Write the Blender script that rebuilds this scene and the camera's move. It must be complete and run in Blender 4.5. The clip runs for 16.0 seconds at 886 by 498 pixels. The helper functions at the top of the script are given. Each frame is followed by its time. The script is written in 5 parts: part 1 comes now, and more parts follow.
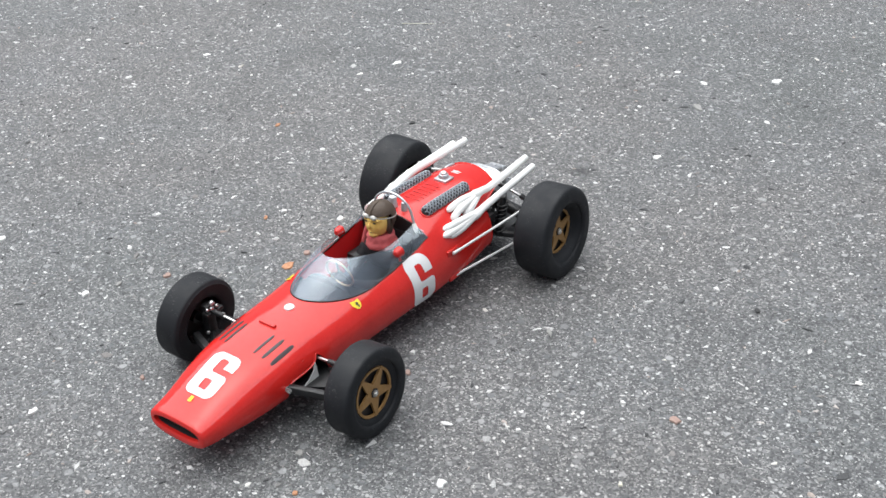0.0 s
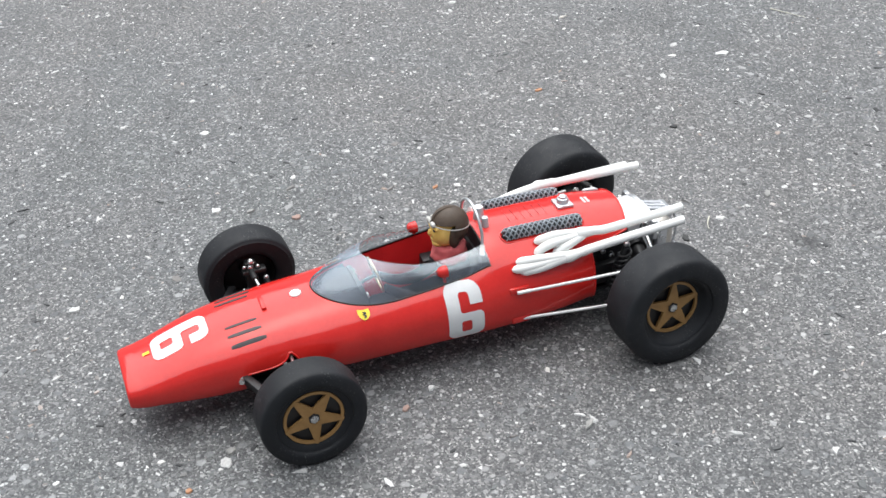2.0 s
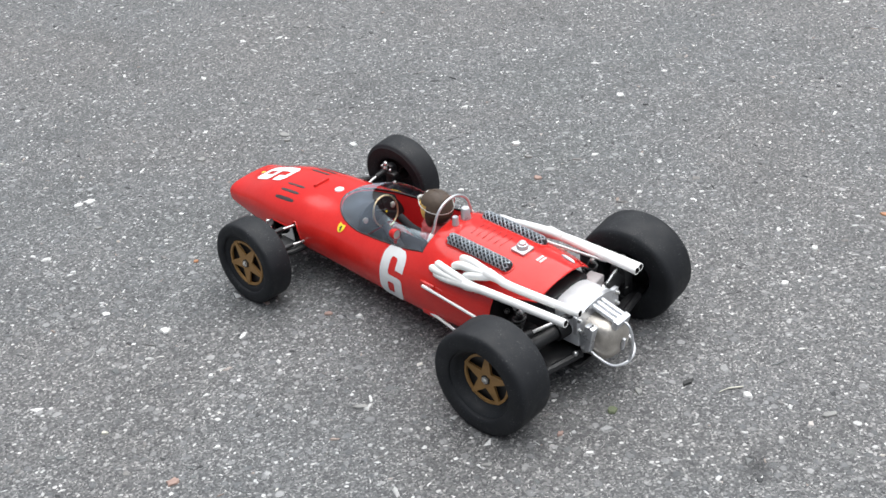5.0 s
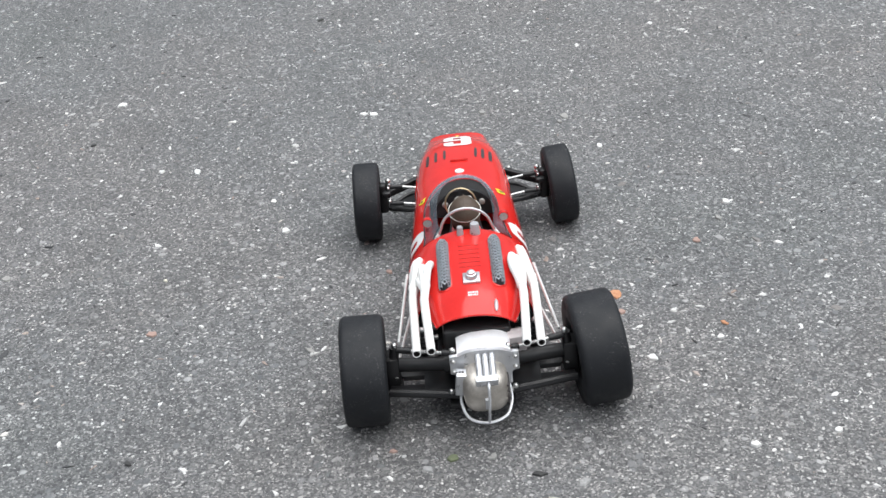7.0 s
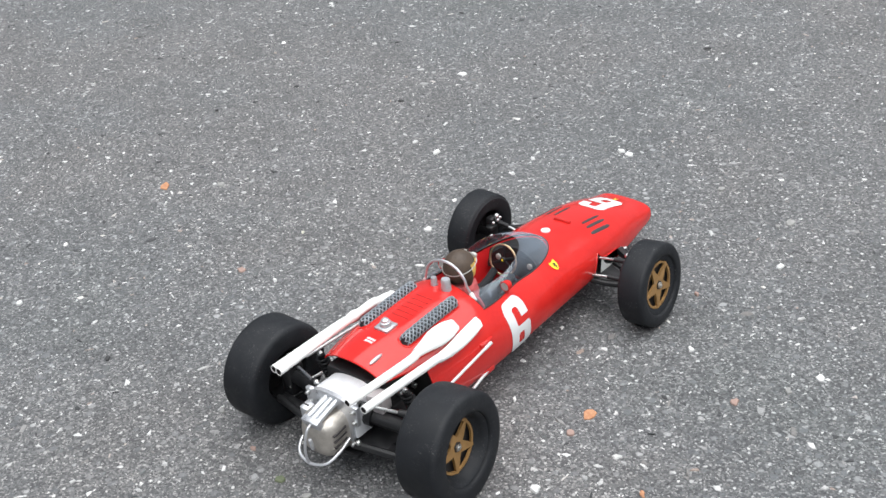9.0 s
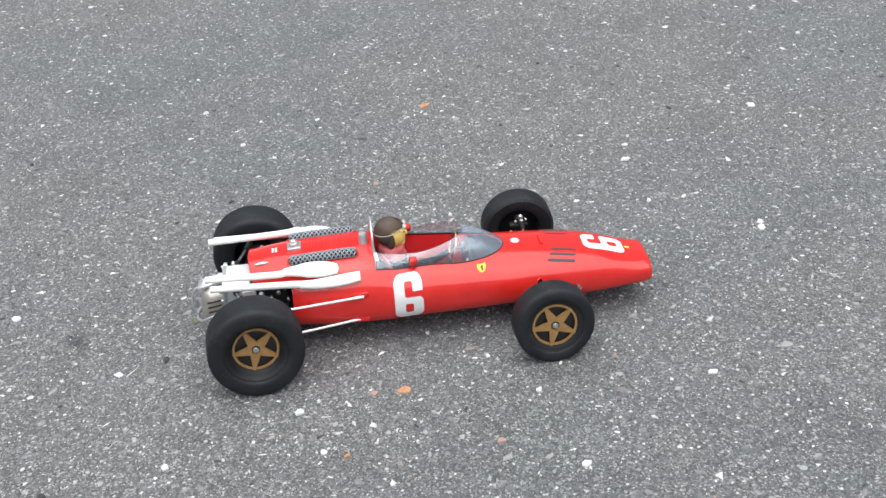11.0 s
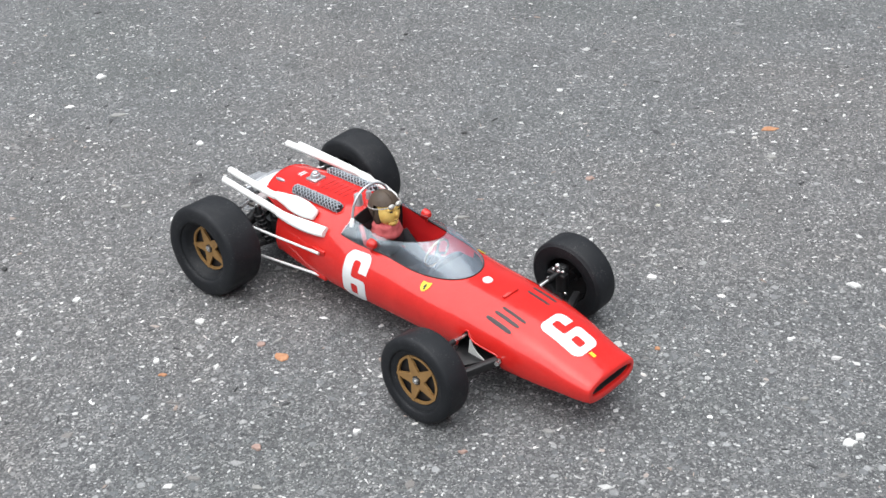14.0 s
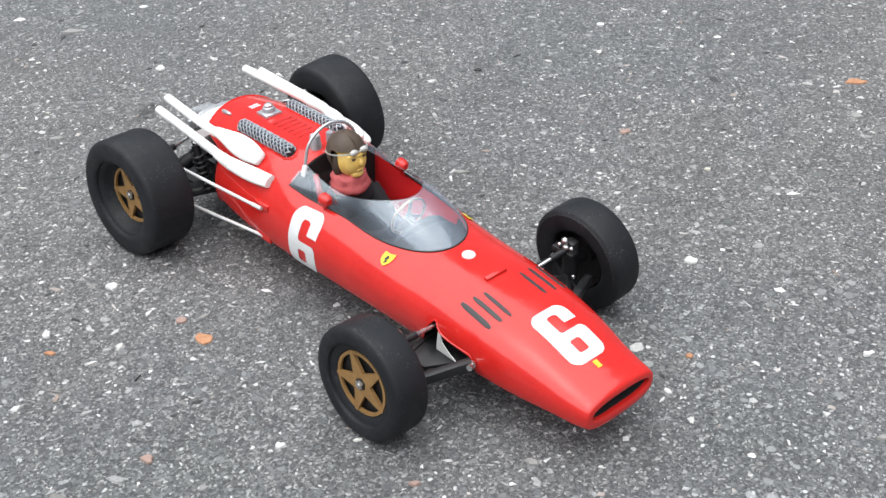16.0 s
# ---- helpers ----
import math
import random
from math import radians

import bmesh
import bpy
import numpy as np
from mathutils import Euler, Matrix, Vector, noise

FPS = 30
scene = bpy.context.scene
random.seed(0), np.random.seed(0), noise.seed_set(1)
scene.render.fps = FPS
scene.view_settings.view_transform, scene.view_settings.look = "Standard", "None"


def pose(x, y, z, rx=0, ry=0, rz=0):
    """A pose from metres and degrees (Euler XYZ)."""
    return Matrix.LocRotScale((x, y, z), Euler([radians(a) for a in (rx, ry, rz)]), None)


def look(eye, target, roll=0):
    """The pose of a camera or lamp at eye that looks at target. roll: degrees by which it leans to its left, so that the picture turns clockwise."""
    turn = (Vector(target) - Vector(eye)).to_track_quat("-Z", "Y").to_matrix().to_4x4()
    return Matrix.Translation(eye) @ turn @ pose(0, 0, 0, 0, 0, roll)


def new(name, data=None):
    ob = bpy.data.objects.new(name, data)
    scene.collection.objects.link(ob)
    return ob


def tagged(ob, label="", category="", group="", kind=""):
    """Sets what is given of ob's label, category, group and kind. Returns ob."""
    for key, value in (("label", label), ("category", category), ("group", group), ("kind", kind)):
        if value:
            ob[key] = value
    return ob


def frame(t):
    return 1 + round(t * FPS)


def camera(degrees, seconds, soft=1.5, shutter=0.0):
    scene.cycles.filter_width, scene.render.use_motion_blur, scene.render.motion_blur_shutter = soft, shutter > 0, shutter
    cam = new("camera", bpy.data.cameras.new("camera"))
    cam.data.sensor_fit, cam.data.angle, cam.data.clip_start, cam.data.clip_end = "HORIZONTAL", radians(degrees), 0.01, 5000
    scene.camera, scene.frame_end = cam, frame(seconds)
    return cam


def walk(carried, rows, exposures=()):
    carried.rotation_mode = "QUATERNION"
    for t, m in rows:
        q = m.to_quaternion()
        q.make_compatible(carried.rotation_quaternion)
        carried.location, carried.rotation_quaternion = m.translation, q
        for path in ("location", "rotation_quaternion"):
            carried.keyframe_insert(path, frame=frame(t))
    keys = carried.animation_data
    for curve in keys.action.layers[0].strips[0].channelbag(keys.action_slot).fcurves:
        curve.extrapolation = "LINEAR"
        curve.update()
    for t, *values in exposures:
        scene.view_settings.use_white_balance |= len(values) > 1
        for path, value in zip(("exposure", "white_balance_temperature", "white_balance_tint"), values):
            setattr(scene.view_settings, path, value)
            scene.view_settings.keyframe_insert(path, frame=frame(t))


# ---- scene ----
cam = camera(39.32, 16.0)
PATH = [
    (0, (-0.6809, 0.7687, 0.6919), (0.3735, -0.5731, -0.3511), -3.22),
    (0.5, (-0.7003, 0.6531, 0.6786), (0.4406, -0.5654, -0.4230), -2.09),
    (1, (-0.7121, 0.5057, 0.6771), (0.5814, -0.5297, -0.4431), -2.67),
    (1.5, (-0.7316, 0.3901, 0.6638), (0.6609, -0.5324, -0.4361), -1.83),
    (2, (-0.8094, 0.2768, 0.6464), (0.7724, -0.2563, -0.4554), -3.65),
    (2.5, (-0.8639, 0.1382, 0.6629), (0.7884, -0.1847, -0.4168), -2.44),
    (3, (-0.8748, -0.0089, 0.6540), (0.8199, -0.0604, -0.4069), -2.83),
    (3.2, (-0.8918, -0.0817, 0.6426), (0.7965, 0.0513, -0.4213), -4.44),
    (3.55, (-0.8846, -0.1967, 0.6389), (0.7730, 0.1549, -0.4236), -4.75),
    (3.9, (-0.8638, -0.3179, 0.6441), (0.7293, 0.2535, -0.4215), -4.85),
    (4.25, (-0.8260, -0.4414, 0.6549), (0.6692, 0.3438, -0.4164), -4.82),
    (4.6, (-0.7692, -0.5625, 0.6678), (0.5967, 0.4242, -0.4096), -4.74),
    (4.95, (-0.6931, -0.6755, 0.6794), (0.5152, 0.4947, -0.4025), -4.67),
    (5.3, (-0.5995, -0.7748, 0.6863), (0.4273, 0.5567, -0.3966), -4.68),
    (5.5, (-0.5442, -0.8082, 0.6918), (0.3653, 0.5807, -0.4234), -4.14),
    (6, (-0.3653, -0.9161, 0.7068), (0.2055, 0.6711, -0.3679), -4.56),
    (6.5, (-0.1920, -0.9927, 0.6963), (0.0545, 0.6663, -0.3931), -5.06),
    (7, (-0.0055, -1.0018, 0.6932), (-0.0392, 0.6939, -0.3668), -6.09),
    (7.5, (0.1440, -0.9675, 0.6924), (-0.2282, 0.6674, -0.3978), -5.18),
    (8, (0.3324, -0.9184, 0.6917), (-0.3949, 0.6239, -0.3534), -5.28),
    (8.5, (0.5114, -0.8360, 0.6916), (-0.3850, 0.6347, -0.3250), -3.87),
    (9, (0.6316, -0.7228, 0.6798), (-0.5294, 0.5625, -0.3202), -5.62),
    (9.5, (0.7685, -0.5951, 0.6897), (-0.5628, 0.4604, -0.3654), -3.93),
    (10, (0.9383, -0.4639, 0.7032), (-0.6078, 0.3081, -0.3035), -3.74),
    (10.2, (1.0060, -0.3905, 0.7191), (-0.5832, 0.2851, -0.2900), -3.19),
    (10.55, (1.0917, -0.2514, 0.7324), (-0.5793, 0.1988, -0.2702), -3.14),
    (10.9, (1.1367, -0.0954, 0.7442), (-0.5778, 0.1248, -0.2617), -3.26),
    (11.25, (1.1442, 0.0621, 0.7535), (-0.5788, 0.0582, -0.2621), -3.47),
    (11.6, (1.1217, 0.2089, 0.7594), (-0.5805, -0.0047, -0.2687), -3.70),
    (11.95, (1.0801, 0.3371, 0.7610), (-0.5801, -0.0654, -0.2790), -3.88),
    (12.3, (1.0314, 0.4434, 0.7572), (-0.5750, -0.1236, -0.2907), -3.92),
    (12.5, (1.0001, 0.5031, 0.7534), (-0.5955, -0.1162, -0.2812), -3.60),
    (13, (0.9180, 0.6430, 0.7451), (-0.5422, -0.2542, -0.2858), -4.20),
    (13.5, (0.8173, 0.7321, 0.7336), (-0.5241, -0.2848, -0.3464), -3.32),
    (14, (0.6828, 0.7731, 0.7103), (-0.4993, -0.4310, -0.3634), -2.54),
    (14.5, (0.5841, 0.7838, 0.6844), (-0.5050, -0.5077, -0.3861), -3.23),
    (15, (0.5368, 0.7544, 0.6331), (-0.5177, -0.5451, -0.4620), -3.51),
    (15.5, (0.5036, 0.7092, 0.6037), (-0.5587, -0.5747, -0.5022), -3.09),
    (16, (0.4712, 0.6568, 0.5669), (-0.6034, -0.5966, -0.5619), -1.69),
]
walk(cam, [(t, look(eye, target, roll)) for t, eye, target, roll in PATH],
     exposures=[(0.0, 1.25), (2.0, 1.28), (5.5, 1.24), (7.5, 1.18), (8.5, 1.20), (10.0, 1.25), (12.5, 1.25), (16.0, 1.25)])

# ---------------------------------------------------------------- light
SUN_ELEVATION, SUN_AZIMUTH = radians(77), radians(95)
world = bpy.data.worlds.new("overcast_sky")
scene.world = world
world.use_nodes = True
wn, wl = world.node_tree.nodes, world.node_tree.links
wn.clear()
sky = wn.new("ShaderNodeTexSky")
sky.sky_type = "NISHITA"
sky.sun_disc = False
sky.sun_elevation, sky.sun_rotation = SUN_ELEVATION, SUN_AZIMUTH
sky.air_density, sky.dust_density, sky.ozone_density = 1.0, 4.0, 1.0
grey = wn.new("ShaderNodeHueSaturation")
grey.inputs["Saturation"].default_value = 0.46
grey.inputs["Value"].default_value = 1.0
wb = wn.new("ShaderNodeBackground")
wb.inputs["Strength"].default_value = 0.045
wo = wn.new("ShaderNodeOutputWorld")
wl.new(sky.outputs[0], grey.inputs["Color"])
wl.new(grey.outputs[0], wb.inputs["Color"])
wl.new(wb.outputs[0], wo.inputs["Surface"])

sun_data = bpy.data.lights.new("sun", "SUN")
sun_data.energy, sun_data.angle, sun_data.color = 2.1, radians(100), (0.955, 0.985, 1.0)
sun = new("sun", sun_data)
sun.matrix_world = look(
    (math.sin(SUN_AZIMUTH) * math.cos(SUN_ELEVATION) * 5, math.cos(SUN_AZIMUTH) * math.cos(SUN_ELEVATION) * 5, math.sin(SUN_ELEVATION) * 5),
    (0, 0, 0))


# ---------------------------------------------------------------- materials
class Nodes:
    """Small wrapper to write node materials briefly."""

    def __init__(self, name):
        self.mat = bpy.data.materials.new(name)
        self.mat.use_nodes = True
        self.tree = self.mat.node_tree
        self.bsdf = self.tree.nodes["Principled BSDF"]

    def add(self, kind, **values):
        node = self.tree.nodes.new(kind)
        for key, value in values.items():
            node.inputs[key].default_value = value
        return node

    def link(self, a, b):
        self.tree.links.new(a, b)

    def coords(self):
        return self.tree.nodes.new("ShaderNodeTexCoord").outputs["Object"]

    def noise(self, scale, detail=3.0, rough=0.55, vec=None):
        n = self.add("ShaderNodeTexNoise", Scale=scale, Detail=detail, Roughness=rough)
        self.link(vec or self.coords(), n.inputs["Vector"])
        return n.outputs["Fac"]

    def ramp(self, fac, stops):
        r = self.tree.nodes.new("ShaderNodeValToRGB")
        while len(r.color_ramp.elements) < len(stops):
            r.color_ramp.elements.new(0.5)
        for e, (pos, col) in zip(r.color_ramp.elements, stops):
            e.position = pos
            e.color = (*col, 1) if len(col) == 3 else col
        self.link(fac, r.inputs["Fac"])
        return r.outputs["Color"]

    def mix(self, fac, a, b, mode="MIX"):
        m = self.tree.nodes.new("ShaderNodeMix")
        m.data_type, m.blend_type = "RGBA", mode
        for value, socket in ((fac, m.inputs[0]), (a, m.inputs[6]), (b, m.inputs[7])):
            if isinstance(value, (int, float)):
                socket.default_value = value
            elif isinstance(value, tuple):
                socket.default_value = (*value, 1)
            else:
                self.link(value, socket)
        return m.outputs[2]

    def maths(self, op, a, b=0.0):
        m = self.tree.nodes.new("ShaderNodeMath")
        m.operation = op
        for value, socket in ((a, m.inputs[0]), (b, m.inputs[1])):
            if isinstance(value, (int, float)):
                socket.default_value = value
            else:
                self.link(value, socket)
        return m.outputs[0]

    def bump(self, height, strength=0.3, distance=0.001):
        b = self.add("ShaderNodeBump", Strength=strength, Distance=distance)
        self.link(height, b.inputs["Height"])
        self.link(b.outputs[0], self.bsdf.inputs["Normal"])

    def put(self, **values):
        for key, value in values.items():
            socket = self.bsdf.inputs[key.replace("_", " ")]
            if isinstance(value, (int, float)):
                socket.default_value = value
            elif isinstance(value, tuple):
                socket.default_value = (*value, 1)
            else:
                self.link(value, socket)
        return self.mat


def surface(name, a, b, scale, rough=(0.4, 0.6), metal=0.0, bump=0.0, bump_scale=None, coat=0.0, spec=0.5):
    """Two close tones over two noises, uneven gloss and fine relief."""
    n = Nodes(name)
    broad = n.noise(scale, 4)
    fine = n.noise(scale * 9, 3)
    both = n.maths("ADD", n.maths("MULTIPLY", broad, 0.65), n.maths("MULTIPLY", fine, 0.35))
    colour = n.ramp(both, [(0.36, a), (0.64, b)])
    gloss = n.ramp(both, [(0.36, (rough[0],) * 3), (0.64, (rough[1],) * 3)])
    if bump:
        n.bump(n.noise(bump_scale or scale * 12, 3), 0.6, bump)
    return n.put(Base_Color=colour, Roughness=gloss, Metallic=metal, Coat_Weight=coat, Coat_Roughness=0.08, Specular_IOR_Level=spec)


red_paint = surface("red_paint", (0.53, 0.019, 0.016), (0.60, 0.025, 0.020), 40, (0.09, 0.16), bump=0.00055, bump_scale=34, spec=0.5)
red_inside = surface("red_inside", (0.62, 0.013, 0.015), (0.70, 0.017, 0.019), 60, (0.45, 0.6))
white_paint = surface("white_paint", (0.74, 0.74, 0.72), (0.82, 0.82, 0.80), 60, (0.35, 0.5), bump=0.00025, bump_scale=500)
white_decal = surface("white_decal", (0.64, 0.64, 0.645), (0.70, 0.70, 0.70), 80, (0.4, 0.5))
yellow_decal = surface("yellow_decal", (0.75, 0.55, 0.02), (0.8, 0.6, 0.03), 200, (0.35, 0.5))
black_decal = surface("black_decal", (0.012, 0.012, 0.012), (0.02, 0.02, 0.02), 200, (0.4, 0.5))
slit_red = surface("slit_red", (0.24, 0.012, 0.012), (0.32, 0.016, 0.016), 300, (0.5, 0.7))
slot_black = surface("slot_black", (0.022, 0.018, 0.018), (0.035, 0.03, 0.03), 300, (0.55, 0.75))
slot_grey = surface("slot_grey", (0.030, 0.026, 0.028), (0.046, 0.041, 0.043), 300, (0.4, 0.6))


def make_rubber():
    """Dull blue-black rubber, worn patches, faint mould streaks and pale road dust."""
    n = Nodes("rubber")
    broad = n.noise(70, 4)
    colour = n.ramp(broad, [(0.35, (0.0052, 0.0062, 0.0082)), (0.65, (0.0086, 0.0100, 0.0128))])
    dust = n.maths("MULTIPLY", n.ramp(n.noise(760, 2), [(0.61, (0, 0, 0)), (0.70, (1, 1, 1))]), n.ramp(n.noise(55, 3), [(0.45, (0, 0, 0)), (0.7, (0.6, 0.6, 0.6))]))
    colour = n.mix(dust, colour, (0.15, 0.15, 0.15))
    scuff = n.ramp(n.noise(28, 4, 0.6), [(0.5, (0, 0, 0)), (0.8, (0.5, 0.5, 0.5))])
    colour = n.mix(scuff, colour, (0.024, 0.025, 0.028))
    n.bump(n.maths("ADD", n.noise(900, 3), n.maths("MULTIPLY", n.noise(120, 3), 1.5)), 0.5, 0.0002)
    return n.put(Base_Color=colour, Roughness=n.ramp(broad, [(0.35, (0.55, 0.55, 0.55)), (0.65, (0.72, 0.72, 0.72))]), Specular_IOR_Level=0.38)


rubber = make_rubber()
black_plastic = surface("black_plastic", (0.007, 0.007, 0.008), (0.014, 0.014, 0.015), 120, (0.35, 0.55), bump=0.0001)
black_inside = surface("black_inside", (0.006, 0.006, 0.007), (0.012, 0.011, 0.011), 80, (0.6, 0.8))
gold_paint = surface("gold_paint", (0.27, 0.150, 0.052), (0.36, 0.205, 0.074), 160, (0.45, 0.6), metal=0.2, bump=0.00012)
gold_metal = surface("gold_metal", (0.60, 0.47, 0.29), (0.7, 0.57, 0.37), 200, (0.25, 0.4), metal=0.9)
steel = surface("steel", (0.52, 0.52, 0.51), (0.66, 0.66, 0.65), 200, (0.22, 0.38), metal=1.0)
silver_paint = surface("silver_paint", (0.52, 0.53, 0.55), (0.64, 0.65, 0.67), 120, (0.26, 0.40), metal=0.7, bump=0.0001)
bright_alloy = surface("bright_alloy", (0.74, 0.75, 0.77), (0.84, 0.85, 0.87), 120, (0.28, 0.42), metal=0.25, bump=0.0001)
cast_metal = surface("cast_metal", (0.42, 0.39, 0.35), (0.62, 0.58, 0.53), 110, (0.32, 0.55), metal=0.75, bump=0.0006, bump_scale=220)
leather = surface("brown_leather", (0.050, 0.033, 0.022), (0.085, 0.058, 0.040), 110, (0.5, 0.7), bump=0.0006, bump_scale=320)
face_paint = surface("yellow_ochre_paint", (0.78, 0.49, 0.11), (0.90, 0.62, 0.19), 120, (0.5, 0.65), bump=0.0004, bump_scale=240)
scarf_cloth = surface("pink_red_cloth", (0.44, 0.075, 0.08), (0.58, 0.13, 0.13), 140, (0.7, 0.9), bump=0.0008, bump_scale=260)
dark_cloth = surface("dark_cloth", (0.007, 0.007, 0.009), (0.014, 0.014, 0.018), 100, (0.75, 0.9), bump=0.0006)
goggle_grey = surface("goggle_grey", (0.42, 0.41, 0.38), (0.56, 0.55, 0.52), 200, (0.3, 0.5), metal=0.3)
blue_wrap = surface("blue_wrap", (0.015, 0.045, 0.16), (0.03, 0.09, 0.25), 220, (0.3, 0.5))
pale_metal = surface("pale_metal", (0.68, 0.68, 0.67), (0.80, 0.80, 0.79), 200, (0.28, 0.42), metal=0.35)
servo_grey = surface("pale_grey_plastic", (0.42, 0.38, 0.38), (0.5, 0.46, 0.46), 150, (0.4, 0.6))


def make_glass():
    """Thin clear plastic: a gloss that grows at grazing angles, a pale blue film painted for reflected sky, strongest
    on the sloping front, and dust smudges.
    """
    n = Nodes("clear_plastic")
    n.tree.nodes.remove(n.bsdf)
    vec = n.coords()
    clear = n.add("ShaderNodeBsdfTransparent", Color=(0.92, 0.94, 0.96, 1))
    gloss = n.add("ShaderNodeBsdfGlossy", Roughness=0.24)
    gloss.inputs["Color"].default_value = (0.86, 0.94, 1.0, 1)
    grazing = n.add("ShaderNodeLayerWeight", Blend=0.5).outputs["Facing"]
    facing = n.maths("ADD", n.maths("MULTIPLY", n.maths("POWER", grazing, 5.0), 0.60), 0.145)
    ripple = n.add("ShaderNodeBump", Strength=0.05, Distance=0.0010)
    n.link(n.noise(30, 1, vec=vec), ripple.inputs["Height"])
    n.link(ripple.outputs[0], gloss.inputs["Normal"])
    shiny = n.tree.nodes.new("ShaderNodeMixShader")
    n.link(facing, shiny.inputs[0])
    n.link(clear.outputs[0], shiny.inputs[1])
    n.link(gloss.outputs[0], shiny.inputs[2])
    # the sky's reflection on the front, painted as a blue-white diffuse film
    sky_sheen = n.add("ShaderNodeBsdfDiffuse", Color=(0.60, 0.72, 0.88, 1))
    sep = n.tree.nodes.new("ShaderNodeSeparateXYZ")
    n.link(vec, sep.inputs[0])
    ahead = n.ramp(n.maths("MULTIPLY", sep.outputs[1], 8.0), [(0.36, (0.025, 0.025, 0.025)), (0.62, (0.14, 0.14, 0.14))])
    stretched = n.tree.nodes.new("ShaderNodeMapping")
    stretched.inputs["Scale"].default_value = (60, 14, 25)
    stretched.inputs["Rotation"].default_value = (0, 0, radians(24))
    n.link(vec, stretched.inputs["Vector"])
    streak = n.ramp(n.noise(1.0, 3, vec=stretched.outputs[0]), [(0.35, (0.7, 0.7, 0.7)), (0.70, (1.45, 1.45, 1.45))])
    coated = n.tree.nodes.new("ShaderNodeMixShader")
    smudge = n.ramp(n.noise(75, 4, vec=vec), [(0.60, (0, 0, 0)), (0.70, (0.16, 0.16, 0.16))])
    n.link(n.maths("ADD", n.maths("MULTIPLY", ahead, streak), smudge), coated.inputs[0])
    n.link(shiny.outputs[0], coated.inputs[1])
    n.link(sky_sheen.outputs[0], coated.inputs[2])
    n.link(coated.outputs[0], n.tree.nodes["Material Output"].inputs["Surface"])
    return n.mat


def make_asphalt():
    """Worn asphalt: dark binder, packed grit in three sizes, patches and stains."""
    n = Nodes("asphalt")
    vec = n.coords()
    warp = n.add("ShaderNodeTexNoise", Scale=160.0, Detail=2.0)
    n.link(vec, warp.inputs["Vector"])
    moved = n.tree.nodes.new("ShaderNodeVectorMath")
    moved.operation = "MULTIPLY_ADD"
    moved.inputs[1].default_value = (0.004, 0.004, 0.004)
    n.link(warp.outputs["Color"], moved.inputs[0])
    n.link(vec, moved.inputs[2])
    place = moved.outputs[0]

    def grit(scale, jitter=1.0):
        v = n.add("ShaderNodeTexVoronoi", Scale=scale, Randomness=jitter)
        n.link(place, v.inputs["Vector"])
        sep = n.tree.nodes.new("ShaderNodeSeparateColor")
        n.link(v.outputs["Color"], sep.inputs["Color"])
        return v.outputs["Distance"], sep.outputs[0], sep.outputs[1]

    d1, a1, b1 = grit(118.0)
    d2, a2, b2 = grit(285.0)
    d3, a3, b3 = grit(640.0)
    tone1 = n.ramp(a1, [(0.0, (0.085, 0.089, 0.095)), (0.5, (0.150, 0.155, 0.160)), (0.80, (0.235, 0.238, 0.238)), (1.0, (0.40, 0.40, 0.398))])
    tone2 = n.ramp(a2, [(0.0, (0.052, 0.053, 0.055)), (0.45, (0.112, 0.113, 0.114)), (0.80, (0.20, 0.20, 0.20)), (0.92, (0.34, 0.338, 0.332)), (1.0, (0.60, 0.595, 0.585))])
    tone3 = n.ramp(a3, [(0.0, (0.044, 0.045, 0.047)), (0.5, (0.100, 0.101, 0.103)), (0.85, (0.165, 0.164, 0.162)), (1.0, (0.36, 0.355, 0.345))])
    stone1 = n.ramp(n.maths("ADD", d1, n.maths("MULTIPLY", b1, 0.8)), [(0.40, (0.75, 0.75, 0.75)), (0.54, (0, 0, 0))])
    stone2 = n.ramp(n.maths("ADD", d2, n.maths("MULTIPLY", b2, 0.55)), [(0.50, (1, 1, 1)), (0.66, (0, 0, 0))])
    colour = n.mix(stone2, tone3, tone2)
    colour = n.mix(stone1, colour, tone1)
    patches = n.ramp(n.noise(1.7, 4, 0.6), [(0.32, (0.885, 0.925, 0.915)), (0.45, (0.985, 1.0, 1.01)), (0.58, (1.050, 1.030, 1.020)), (0.72, (1.10, 1.10, 1.115))])
    stains = n.ramp(n.noise(9.0, 5, 0.62), [(0.28, (0.82, 0.82, 0.82)), (0.55, (1.03, 1.03, 1.03))])
    colour = n.mix(1.0, n.mix(1.0, colour, patches, "MULTIPLY"), stains, "MULTIPLY")
    for x, y, size in ((-0.017, -0.350, 0.034),):
        off = n.tree.nodes.new("ShaderNodeVectorMath")
        off.operation = "DISTANCE"
        n.link(vec, off.inputs[0])
        off.inputs[1].default_value = (x, y, 0)
        edge = n.maths("ADD", n.maths("DIVIDE", off.outputs["Value"], size), n.maths("MULTIPLY", n.noise(60, 4), 0.9))
        colour = n.mix(1.0, colour, n.ramp(edge, [(0.60, (0.42, 0.42, 0.43)), (1.15, (1, 1, 1))]), "MULTIPLY")
    height = n.maths("ADD", n.maths("MULTIPLY", stone1, 0.7), n.maths("ADD", n.maths("MULTIPLY", stone2, 0.5), n.maths("MULTIPLY", n.noise(900, 2), 0.6)))
    n.bump(height, 0.85, 0.0013)
    return n.put(Base_Color=colour, Roughness=0.62, Specular_IOR_Level=0.55)


